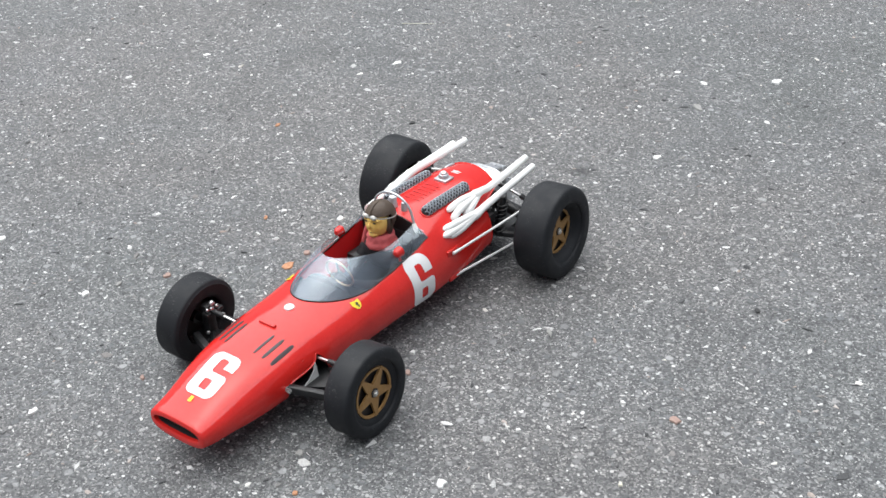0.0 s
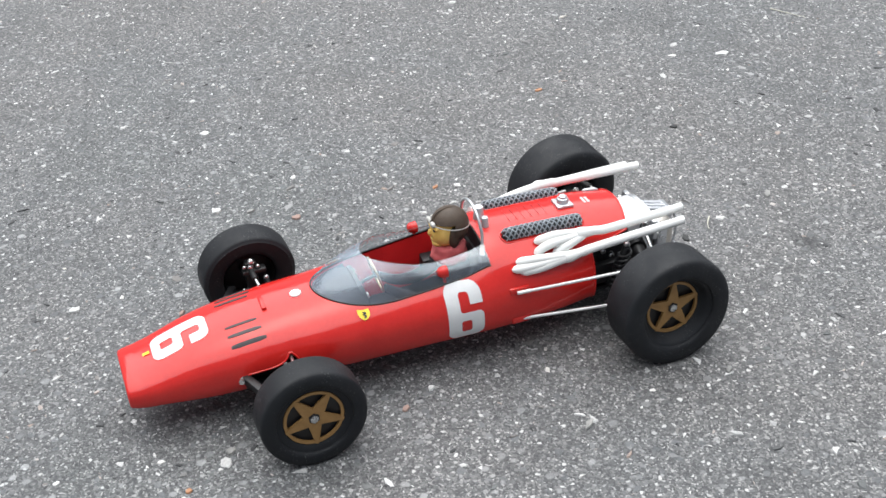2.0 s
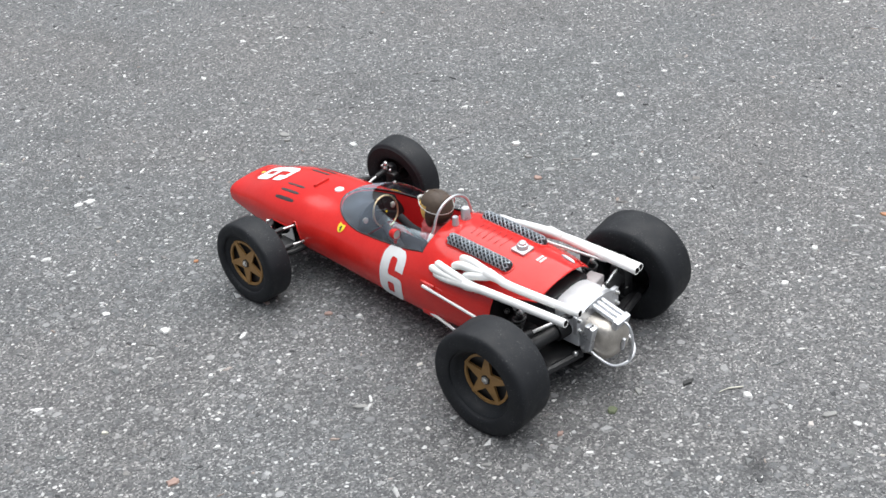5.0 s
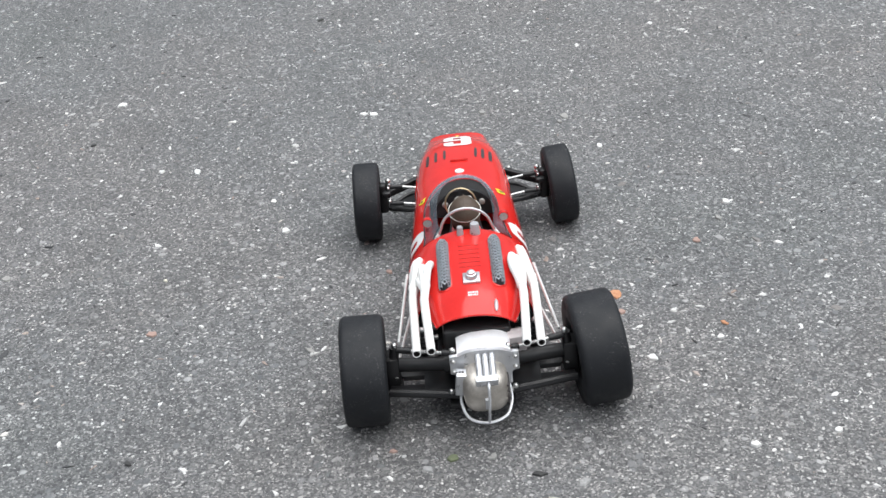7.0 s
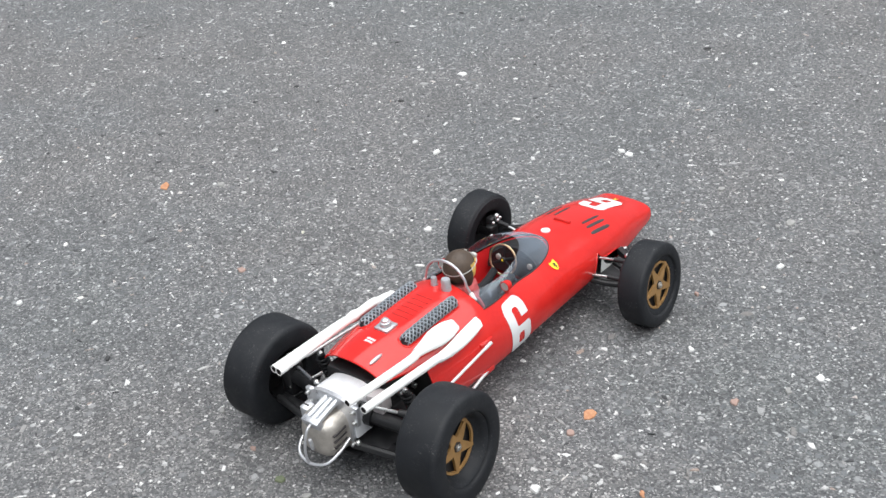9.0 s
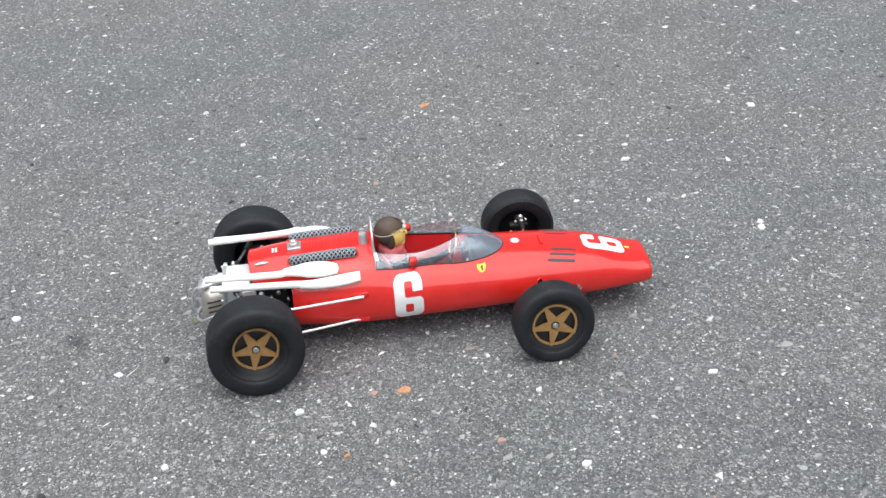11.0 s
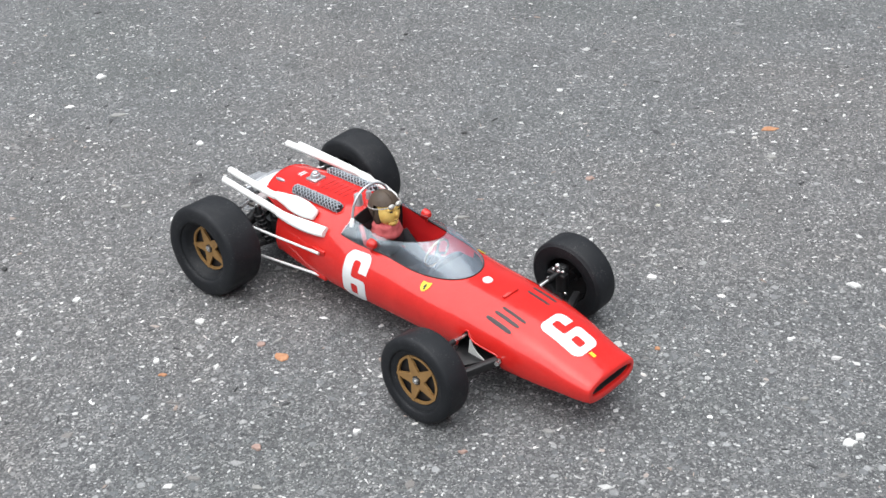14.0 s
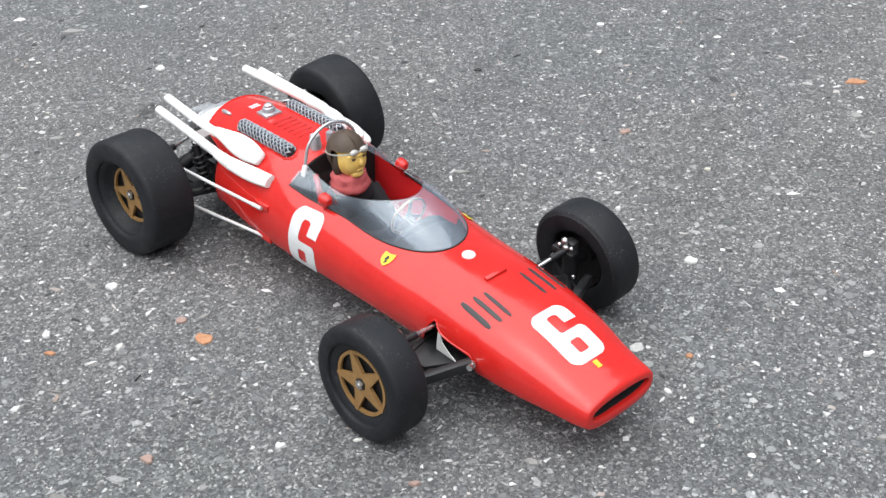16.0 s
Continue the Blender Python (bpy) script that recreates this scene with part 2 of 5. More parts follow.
def make_chips():
    """Loose and embedded stone chips, each with its own tone."""
    n = Nodes("stone_chips")
    geo = n.tree.nodes.new("ShaderNodeNewGeometry")
    tone = n.ramp(geo.outputs["Random Per Island"], [
        (0.0, (0.040, 0.041, 0.043)), (0.10, (0.07, 0.071, 0.073)), (0.22, (0.16, 0.168, 0.168)), (0.34, (0.21, 0.198, 0.188)), (0.52, (0.30, 0.302, 0.30)),
        (0.70, (0.50, 0.495, 0.485)), (0.90, (0.70, 0.695, 0.68)), (0.94, (0.27, 0.20, 0.165)), (0.96, (0.66, 0.64, 0.60)), (1.0, (0.82, 0.815, 0.81))])
    grain = n.ramp(n.noise(600, 3), [(0.3, (0.75, 0.75, 0.75)), (0.7, (1.1, 1.1, 1.1))])
    n.bump(n.noise(900, 2), 0.5, 0.0004)
    return n.put(Base_Color=n.mix(1.0, tone, grain, "MULTIPLY"), Roughness=0.75)


glass = make_glass()
gauze = surface("gauze_wire", (0.22, 0.25, 0.28), (0.40, 0.43, 0.46), 400, (0.35, 0.5), metal=0.5)
gauze_dark = surface("gauze_dark", (0.010, 0.014, 0.017), (0.018, 0.022, 0.026), 300, (0.5, 0.7))
asphalt = make_asphalt()
chip_stone = make_chips()
white_stone = surface("white_stone", (0.56, 0.56, 0.545), (0.78, 0.775, 0.76), 300, (0.6, 0.8), bump=0.0004)
grey_stone = surface("grey_stone", (0.22, 0.22, 0.21), (0.33, 0.325, 0.31), 300, (0.6, 0.8), bump=0.0004)
dry_leaf = surface("dry_leaf", (0.36, 0.15, 0.07), (0.50, 0.27, 0.15), 300, (0.6, 0.8), bump=0.0003)
brick_red = surface("brick_red", (0.29, 0.195, 0.165), (0.37, 0.26, 0.22), 300, (0.7, 0.85), bump=0.0003)
dark_bit = surface("dark_bit", (0.030, 0.030, 0.031), (0.055, 0.055, 0.054), 300, (0.7, 0.85))
straw = surface("straw", (0.50, 0.48, 0.40), (0.62, 0.6, 0.52), 300, (0.6, 0.8))
moss = surface("moss", (0.10, 0.12, 0.07), (0.15, 0.17, 0.10), 400, (0.8, 0.95), bump=0.0005)


# ---------------------------------------------------------------- mesh helpers
def part(name, bm, material, parent=None, label="", sharp=38, turned=False):
    if not turned:
        bmesh.ops.recalc_face_normals(bm, faces=bm.faces)
    for f in bm.faces:
        f.smooth = True
    for e in bm.edges:
        if len(e.link_faces) == 2 and e.calc_face_angle(0) > radians(sharp):
            e.smooth = False
    me = bpy.data.meshes.new(name)
    bm.to_mesh(me)
    bm.free()
    for m in material if isinstance(material, (list, tuple)) else (material,):
        me.materials.append(m)
    ob = new(name, me)
    ob.parent = parent
    return tagged(ob, label) if label else ob


def spline(points, n):
    """n points evenly spread along a smooth curve through the given ones (any number of values each)."""
    p = np.array(points, float)
    p = np.vstack([2 * p[0] - p[1], p, 2 * p[-1] - p[-2]])
    out = []
    for u in np.linspace(0, len(points) - 1 - 1e-9, n):
        i, t = int(u), u - int(u)
        a, b, c, d = p[i:i + 4]
        out.append(0.5 * (2 * b + (c - a) * t + (2 * a - 5 * b + 4 * c - d) * t * t + (3 * b - a - 3 * c + d) * t ** 3))
    return np.array(out)


def tube(bm, points, radii, seg=12, closed=False, cap=True):
    pts = [Vector(p[:3]) for p in points]
    if isinstance(radii, (int, float)):
        radii = [radii] * len(pts)
    rings, side = [], None
    for i, p in enumerate(pts):
        a = pts[i - 1] if i or closed else p
        b = pts[(i + 1) % len(pts)] if i < len(pts) - 1 or closed else p
        way = (b - a).normalized()
        if side is None:
            side = way.cross(Vector((0, 0, 1)) if abs(way.z) < 0.9 else Vector((1, 0, 0))).normalized()
        side = (side - way * side.dot(way)).normalized()
        up = way.cross(side)
        rings.append([bm.verts.new(p + float(radii[i]) * (math.cos(t) * side + math.sin(t) * up)) for t in np.linspace(0, 2 * math.pi, seg, endpoint=False)])
    pairs = list(zip(rings, rings[1:])) + ([(rings[-1], rings[0])] if closed else [])
    for r, s in pairs:
        for k in range(seg):
            bm.faces.new((r[k], r[(k + 1) % seg], s[(k + 1) % seg], s[k]))
    if cap and not closed:
        bm.faces.new(rings[0][::-1])
        bm.faces.new(rings[-1])
    return rings


def lathe(bm, profile, matrix, seg=32, closed=False):
    """profile: (radius, height) pairs, turned about matrix's own z."""
    rings = []
    for r, h in profile:
        if r < 1e-6:
            rings.append([bm.verts.new(matrix @ Vector((0, 0, h)))])
        else:
            rings.append([bm.verts.new(matrix @ Vector((r * math.cos(t), r * math.sin(t), h))) for t in np.linspace(0, 2 * math.pi, seg, endpoint=False)])
    pairs = list(zip(rings, rings[1:])) + ([(rings[-1], rings[0])] if closed else [])
    for a, b in pairs:
        for k in range(seg):
            quad = [a[k % len(a)], a[(k + 1) % len(a)], b[(k + 1) % len(b)], b[k % len(b)]]
            quad = list(dict.fromkeys(quad))
            if len(quad) > 2:
                bm.faces.new(quad)


def box(bm, size, matrix, bevel=0.0):
    made = bmesh.ops.create_cube(bm, size=1.0, matrix=matrix @ Matrix.Diagonal((*size, 1)))
    if bevel:
        edges = list({e for v in made["verts"] for e in v.link_edges})
        bmesh.ops.bevel(bm, geom=edges, offset=bevel, segments=2, affect="EDGES", profile=0.5)


def ball(bm, centre, radius, stretch=(1, 1, 1), u=20, v=14):
    bmesh.ops.create_uvsphere(bm, u_segments=u, v_segments=v, radius=radius,
                              matrix=Matrix.Translation(centre) @ Matrix.Diagonal((*stretch, 1)))


def between(a, b):
    """A frame at a whose z looks at b, and the length."""
    a, b = Vector(a), Vector(b)
    return Matrix.Translation(a) @ (b - a).to_track_quat("Z", "Y").to_matrix().to_4x4(), (b - a).length


def plate_mesh(outline, z0, z1, bevel=0.0006):
    """A flat plate from its outline in plan."""
    bm = bmesh.new()
    low = [bm.verts.new((x, y, z0)) for x, y in outline]
    high = [bm.verts.new((x, y, z1)) for x, y in outline]
    bm.faces.new(low[::-1])
    bm.faces.new(high)
    for k in range(len(outline)):
        bm.faces.new((low[k], low[(k + 1) % len(low)], high[(k + 1) % len(low)], high[k]))
    bmesh.ops.bevel(bm, geom=list(bm.edges), offset=bevel, segments=2, affect="EDGES", profile=0.5)
    return bm


def rod_mesh(a, b, r, seg=10):
    bm = bmesh.new()
    tube(bm, [a, b], r, seg)
    return bm


def box_mesh(size, matrix, bevel=0.0):
    bm = bmesh.new()
    box(bm, size, matrix, bevel)
    return bm


def ball_mesh(centre, radius, stretch=(1, 1, 1)):
    bm = bmesh.new()
    ball(bm, centre, radius, stretch, 14, 10)
    return bm


# ---------------------------------------------------------------- ground
bm = bmesh.new()
xs = [-400, -60, -10, -3, -1.5, 0, 1.5, 3, 10, 60, 400]
grid = [[bm.verts.new((x, y, 0)) for x in xs] for y in xs]
for j in range(len(xs) - 1):
    for i in range(len(xs) - 1):
        bm.faces.new((grid[j][i], grid[j][i + 1], grid[j + 1][i + 1], grid[j + 1][i]))
ground = part("ground", bm, asphalt)
tagged(ground, "worn grey asphalt with pale stone chips showing", "asphalt", kind="structure")


# ---------------------------------------------------------------- the model race car
SHIFT = -0.0015
car = new("model_race_car")
car.empty_display_size = 0.05
tagged(car, "red scale model of a 1960s single-seat race car parked on asphalt", "model car")

# Stations of the hull: y, half width, height of widest point, bottom, top, upper roundness, lower roundness
REAR_STATIONS = [
    (-0.160, 0.0440, 0.048, 0.030, 0.0925, 0.95, 0.8),
    (-0.152, 0.0455, 0.049, 0.028, 0.0938, 0.95, 0.8),
    (-0.130, 0.0500, 0.050, 0.025, 0.0968, 0.97, 0.75),
    (-0.105, 0.0545, 0.050, 0.023, 0.0985, 0.98, 0.72),
    (-0.070, 0.0575, 0.050, 0.020, 0.1000, 0.98, 0.70),
    (-0.040, 0.0580, 0.050, 0.019, 0.1008, 0.98, 0.70),
    (-0.022, 0.0578, 0.050, 0.018, 0.0995, 1.00, 0.70),
    (0.000, 0.0570, 0.050, 0.018, 0.0920, 1.00, 0.70),
    (0.040, 0.0548, 0.050, 0.018, 0.0870, 0.98, 0.70),
]
FRONT_STATIONS = [
    (0.080, 0.0525, 0.049, 0.018, 0.0825, 0.95, 0.70),
    (0.115, 0.0508, 0.046, 0.019, 0.0788, 0.90, 0.72),
    (0.155, 0.0490, 0.043, 0.020, 0.0760, 0.82, 0.75),
    (0.190, 0.0465, 0.041, 0.0200, 0.0720, 0.78, 0.78),
    (0.220, 0.0425, 0.039, 0.0197, 0.0662, 0.76, 0.80),
    (0.250, 0.0368, 0.037, 0.0212, 0.0568, 0.76, 0.82),
    (0.263, 0.0345, 0.0366, 0.0224, 0.0530, 0.72, 0.76),
    (0.271, 0.0330, 0.0370, 0.0238, 0.0512, 0.68, 0.74),
    (0.275, 0.0318, 0.0374, 0.0250, 0.0496, 0.66, 0.72),
]
STATIONS = REAR_STATIONS + FRONT_STATIONS
STATION_Y = [s[0] for s in STATIONS]


def station(y):
    """The hull's section at y, gliding between the stations."""
    i = min(max(int(np.searchsorted(STATION_Y, y)) - 1, 0), len(STATIONS) - 2)
    pts = [STATIONS[min(max(k, 0), len(STATIONS) - 1)] for k in (i - 1, i, i + 1, i + 2)]
    t = (y - pts[1][0]) / (pts[2][0] - pts[1][0])
    h = pts[2][0] - pts[1][0]
    out = []
    for n in range(1, 7):
        m1 = (pts[2][n] - pts[0][n]) / max(pts[2][0] - pts[0][0], 1e-6)
        m2 = (pts[3][n] - pts[1][n]) / max(pts[3][0] - pts[1][0], 1e-6)
        out.append((2 * t**3 - 3 * t**2 + 1) * pts[1][n] + (t**3 - 2 * t**2 + t) * h * m1 + (-2 * t**3 + 3 * t**2) * pts[2][n] + (t**3 - t**2) * h * m2)
    return out


def hull(y, a, sec=None):
    """Point of the right-hand half of the section at y: a = -90 at the keel, 90 on the top."""
    w, zm, zb, zt, up, low = sec or station(y)
    c, s = max(math.cos(a), 0.0), math.sin(a)
    if s >= 0:
        return w * c**up, zm + (zt - zm) * s**up
    return w * c**low, zm - (zm - zb) * (-s) ** low


def top_z(x, y):
    w, zm, zb, zt, up, low = station(y)
    c = min(abs(x) / w, 1.0) ** (1 / up)
    return zm + (zt - zm) * math.sqrt(max(1 - c * c, 0)) ** up


def side_x(y, z):
    w, zm, zb, zt, up, low = station(y)
    e, q = (up, (z - zm) / (zt - zm)) if z >= zm else (low, (zm - z) / (zm - zb))
    s = min(max(q, 0), 1.0) ** (1 / e)
    return w * math.sqrt(max(1 - s * s, 0)) ** e


def angle_for_x(y, x):
    w, zm, zb, zt, up, low = station(y)
    return math.acos(min(x / w, 1.0) ** (1 / up))


def angle_for_z(y, z):
    w, zm, zb, zt, up, low = station(y)
    if z >= zm:
        return math.asin(min((z - zm) / (zt - zm), 1.0) ** (1 / up))
    return -math.asin(min((zm - z) / (zm - zb), 1.0) ** (1 / low))


# The cockpit's opening, seen from above: half width at y
MOUTH_FRONT, MOUTH_REAR = 0.1180, -0.0215


def opening(y, side=0):
    """Half width of the opening; the hand-cut edge sits a little to the left ahead of the seat."""
    lean = 0.0034 * min(max((y + 0.015) / 0.05, 0.0), 1.0)
    if y >= 0.050:
        u = min((y - 0.050) / (MOUTH_FRONT - 0.050), 1.0)
        return 0.0366 * (1 - u**2.2) ** 0.5 - side * lean * (1 - u**3)
    u = (0.050 - y) / (0.050 - MOUTH_REAR)
    return 0.0366 + 0.0042 * u**1.3 - side * lean


NOTCH_REAR, NOTCH_PEAK, NOTCH_FRONT = 0.1395, 0.1510, 0.1880


def notch_z(y):
    """Upper edge of the cut-out for the front suspension."""
    if y < NOTCH_PEAK:
        return 0.0380 + 0.0190 * math.sin((y - NOTCH_REAR) / (NOTCH_PEAK - NOTCH_REAR) * math.pi / 2)
    t = (y - NOTCH_PEAK) / (NOTCH_FRONT - NOTCH_PEAK)
    return 0.0570 - 0.0085 * (1 - math.exp(-9 * t)) - 0.0025 * t - 0.0080 * max(0.0, (t - 0.88) / 0.12) ** 2


def oval(a):
    """The nose intake's outline."""
    c, q = math.cos(a), math.sin(a)
    return 0.0268 * math.copysign(abs(c) ** 0.72, c), 0.0388 + 0.0062 * math.copysign(abs(q) ** 0.85, q)


def beyond(y, side):
    """The mesh line that carries on from the opening's edge over the closed skin."""
    if y < MOUTH_REAR:
        k = min((MOUTH_REAR - y) / 0.04, 1.0)
        return opening(MOUTH_REAR, side) * (1 - k) + 0.030 * k
    k = min((y - MOUTH_FRONT) / 0.09, 1.0)
    return 0.0004 + 0.0180 * k


def tail_y(x, y):
    """The tail's rear edge is cut back towards its corners, more on the left."""
    if y > -0.1085:
        return y
    return y + (0.0085 if x < 0 else 0.0060) * (abs(x) / 0.042) ** 2 * (-0.1085 - y) / 0.0435


def build_hull():
    bm = bmesh.new()
    ys = set(np.linspace(-0.152, -0.1085, 8)) | set(np.linspace(-0.1085, MOUTH_REAR, 14)) | set(np.linspace(MOUTH_REAR, 0.08, 24))
    ys |= set(0.08 + (MOUTH_FRONT - 0.08) * np.sin(np.linspace(0, math.pi / 2, 14)))
    ys |= set(np.linspace(MOUTH_FRONT, NOTCH_REAR, 7)) | set(np.linspace(NOTCH_REAR, NOTCH_PEAK, 8)) | set(np.linspace(NOTCH_PEAK, NOTCH_FRONT, 18)) | set(np.linspace(0.1880, 0.263, 16)) | set(np.linspace(0.263, 0.275, 8))
    ys = sorted(set(round(float(y), 6) for y in ys))
    low_n, mid_n, top_n = 12, 18, 9
    rows = []
    for y in ys:
        sec = station(y)
        inside = MOUTH_REAR - 1e-5 <= y <= MOUTH_FRONT + 1e-5
        if y < -0.108:
            cut = angle_for_z(y, 0.0785 + 0.05 * (-0.1085 - y))
        elif y < -0.06:
            cut = angle_for_z(y, 0.0380 + 0.0405 * (-0.06 - y) / 0.0485)
        elif NOTCH_REAR - 1e-4 < y < NOTCH_FRONT + 1e-4:
            cut = angle_for_z(y, notch_z(y))
        else:
            cut = angle_for_z(y, 0.0380)
        halves = []
        for side in (1, -1):
            edge = angle_for_x(y, max(opening(y, side), 0.0004)) if inside else angle_for_x(y, beyond(y, side))
            angles = [*np.linspace(-math.pi / 2, cut, low_n + 1), *np.linspace(cut, edge, mid_n + 1)[1:], *np.linspace(edge, math.pi / 2, top_n + 1)[1:]]
            halves.append([hull(y, a, sec) for a in angles])
        right = [bm.verts.new((x + SHIFT, tail_y(x, y), z)) for x, z in halves[0]]
        left = [right[0]] + [bm.verts.new((-x + SHIFT, tail_y(-x, y), z)) for x, z in halves[1][1:-1]] + [right[-1]]
        rows.append((right, left))
    # rounded front face, closing on the oval intake
    tip = rows[-1]
    for y, k in ((0.2758, 0.18), (0.2762, 0.55), (0.2762, 0.90), (0.2754, 1.0), (0.2720, 1.0)):
        ys.append(ys[-1] + 0.0001)

        def drawn(v):
            a = math.atan2((v.co.z - 0.0382) / 0.0110, (v.co.x - SHIFT) / 0.030)
            ox, oz = oval(a)
            return bm.verts.new((v.co.x + (ox + SHIFT - v.co.x) * k, y, v.co.z + (oz - v.co.z) * k))

        right = [drawn(v) for v in tip[0]]
        left = [right[0]] + [drawn(v) for v in tip[1][1:-1]] + [right[-1]]
        rows.append((right, left))
    for i in range(len(ys) - 1):
        mid = (ys[i] + ys[i + 1]) / 2
        for k in range(low_n + mid_n + top_n):
            if MOUTH_REAR < mid < MOUTH_FRONT and k >= low_n + mid_n:
                continue
            if mid < -0.1085 and k < low_n:
                continue
            if NOTCH_REAR < mid < NOTCH_FRONT and 3 <= k < low_n:
                continue
            for side in (0, 1):
                a, b = rows[i][side], rows[i + 1][side]
                quad = list(dict.fromkeys((a[k], a[k + 1], b[k + 1], b[k])))
                if len(quad) > 2:
                    bm.faces.new(quad)
    bmesh.ops.remove_doubles(bm, verts=bm.verts, dist=0.00004)
    bm.normal_update()
    for f in bm.faces:
        c = f.calc_center_median()
        if f.normal.dot(c - Vector((SHIFT, min(c.y, 0.2), 0.045))) < 0:
            f.normal_flip()
    return bm


body = part("body", build_hull(), red_paint, car, "glossy red hand-painted body shell", sharp=55, turned=True)


def skin_edge(points):
    """The thick rolled edge of the shell along a cut."""
    bm = bmesh.new()
    tube(bm, points, 0.0008, 6)
    return part("shell_edge", bm, red_paint, body)


for s in (-1, 1):
    skin_edge([(s * side_x(y, notch_z(y)) + SHIFT, y, notch_z(y)) for y in np.linspace(NOTCH_REAR + 0.0002, NOTCH_FRONT - 0.0002, 26)])
    skin_edge([(s * side_x(-0.1085, z) + SHIFT, -0.1085, z) for z in np.linspace(0.0245, 0.0785, 14)])
    skin_edge([(s * x + SHIFT, tail_y(s * x, y), z) for y, z, x in ((y, 0.0785 + 0.05 * (-0.1085 - y), side_x(y, 0.0785 + 0.05 * (-0.1085 - y))) for y in np.linspace(-0.1085, -0.152, 10))])
tail_half = side_x(-0.152, 0.0785 + 0.05 * 0.0435)
skin_edge([(x + SHIFT, tail_y(x, -0.152), top_z(x, -0.152)) for x in np.linspace(-tail_half, tail_half, 25)])


# dark plate added behind the engine bay's front wall, hiding the shell's red inside
bm = bmesh.new()
half = [(x * 0.965, 0.05 + (z - 0.05) * 0.94) for x, z in (hull(-0.107, a) for a in np.linspace(-math.pi / 2, math.pi / 2, 28))]
ring = half + [(-x, z) for x, z in half[::-1][1:-1]]
plates = [[bm.verts.new((x + SHIFT, y, z)) for x, z in ring] for y in (-0.1062, -0.1078)]
bm.faces.new(plates[0])
bm.faces.new(plates[1][::-1])
for k in range(len(ring)):
    bm.faces.new((plates[0][k], plates[0][(k + 1) % len(ring)], plates[1][(k + 1) % len(ring)], plates[1][k]))
part("tail_blanking_plate", bm, black_inside, body)


def on_top(x, y, lift=0.0):
    return Vector((x + SHIFT, y, top_z(x, y) + lift))


def top_normal(x, y):
    d = 0.0008
    return (on_top(x + d, y) - on_top(x - d, y)).cross(on_top(x, y + d) - on_top(x, y - d)).normalized()


def top_frame(x, y, lift=0.0):
    """A frame on the upper skin: y along the car, z off the skin."""
    n = top_normal(x, y)
    ahead = (Vector((0, 1, 0)) - n * n.y).normalized()
    right = ahead.cross(n)
    m = Matrix((right, ahead, n)).transposed().to_4x4()
    m.translation = on_top(x, y) + n * lift
    return m


# nose intake: black recess with its lip
bm = bmesh.new()
ring_a, ring_b, ring_c = [], [], []
for a in np.linspace(0, 2 * math.pi, 40, endpoint=False):
    x, z = oval(a)
    ring_a.append(bm.verts.new((x * 1.01 + SHIFT, 0.2732, 0.0388 + (z - 0.0388) * 1.02)))
    ring_b.append(bm.verts.new((0.94 * x + SHIFT, 0.2680, 0.0388 + 0.9 * (z - 0.0388))))
    ring_c.append(bm.verts.new((0.5 * x + SHIFT, 0.2670, 0.0388 + 0.5 * (z - 0.0388))))
for p, q in ((ring_a, ring_b), (ring_b, ring_c)):
    for k in range(40):
        bm.faces.new((p[k], p[(k + 1) % 40], q[(k + 1) % 40], q[k]))
bm.faces.new(ring_c)
part("nose_intake", bm, black_inside, car, "black oval nose intake")
# cockpit tub: walls down from the opening's edge, dark floor
def edge_loop():
    """The opening's edge, from the rear right round the front to the rear left."""
    ys = list(np.linspace(MOUTH_REAR, 0.07, 18)) + list(0.07 + (MOUTH_FRONT - 0.07) * np.sin(np.linspace(0, math.pi / 2, 16)))[1:]
    right, left = [[Vector((side * opening(y, side), y, top_z(opening(y, side), y))) for y in ys] for side in (1, -1)]
    return right + left[::-1][1:]


EDGE = edge_loop()
bm = bmesh.new()
r0 = [bm.verts.new((p.x * 0.99 + SHIFT, p.y, p.z - 0.0012)) for p in EDGE]
r1 = [bm.verts.new((p.x * 0.97 + SHIFT, min(p.y, 0.1), 0.062)) for p in EDGE]
r2 = [bm.verts.new((p.x * 0.9 + SHIFT, min(p.y, 0.1), 0.034)) for p in EDGE]
for a, b in ((r0, r1), (r1, r2)):
    for k in range(len(EDGE) - 1):
        bm.faces.new((a[k], a[k + 1], b[k + 1], b[k]))
part("cockpit_wall", bm, red_inside, car, "dull red inner cockpit walls")
bm = bmesh.new()
bm.faces.new([bm.verts.new((p.x * 0.9 + SHIFT, min(p.y, 0.1), 0.0345)) for p in EDGE])
part("cockpit_floor", bm, black_inside, car)
# bulkhead behind the seat
bm = bmesh.new()
ring = [(-opening(MOUTH_REAR), 0.036)] + [(x, top_z(x, MOUTH_REAR) - 0.0006) for x in np.linspace(-opening(MOUTH_REAR), opening(MOUTH_REAR), 15)] + [(opening(MOUTH_REAR), 0.036)]
front = [bm.verts.new((x + SHIFT, MOUTH_REAR + 0.001, z)) for x, z in ring]
back = [bm.verts.new((x + SHIFT, MOUTH_REAR - 0.0015, z)) for x, z in ring]
bm.faces.new(front)
bm.faces.new(back[::-1])
for k in range(len(ring)):
    bm.faces.new((front[k], front[(k + 1) % len(ring)], back[(k + 1) % len(ring)], back[k]))
part("rear_bulkhead", bm, black_inside, car)
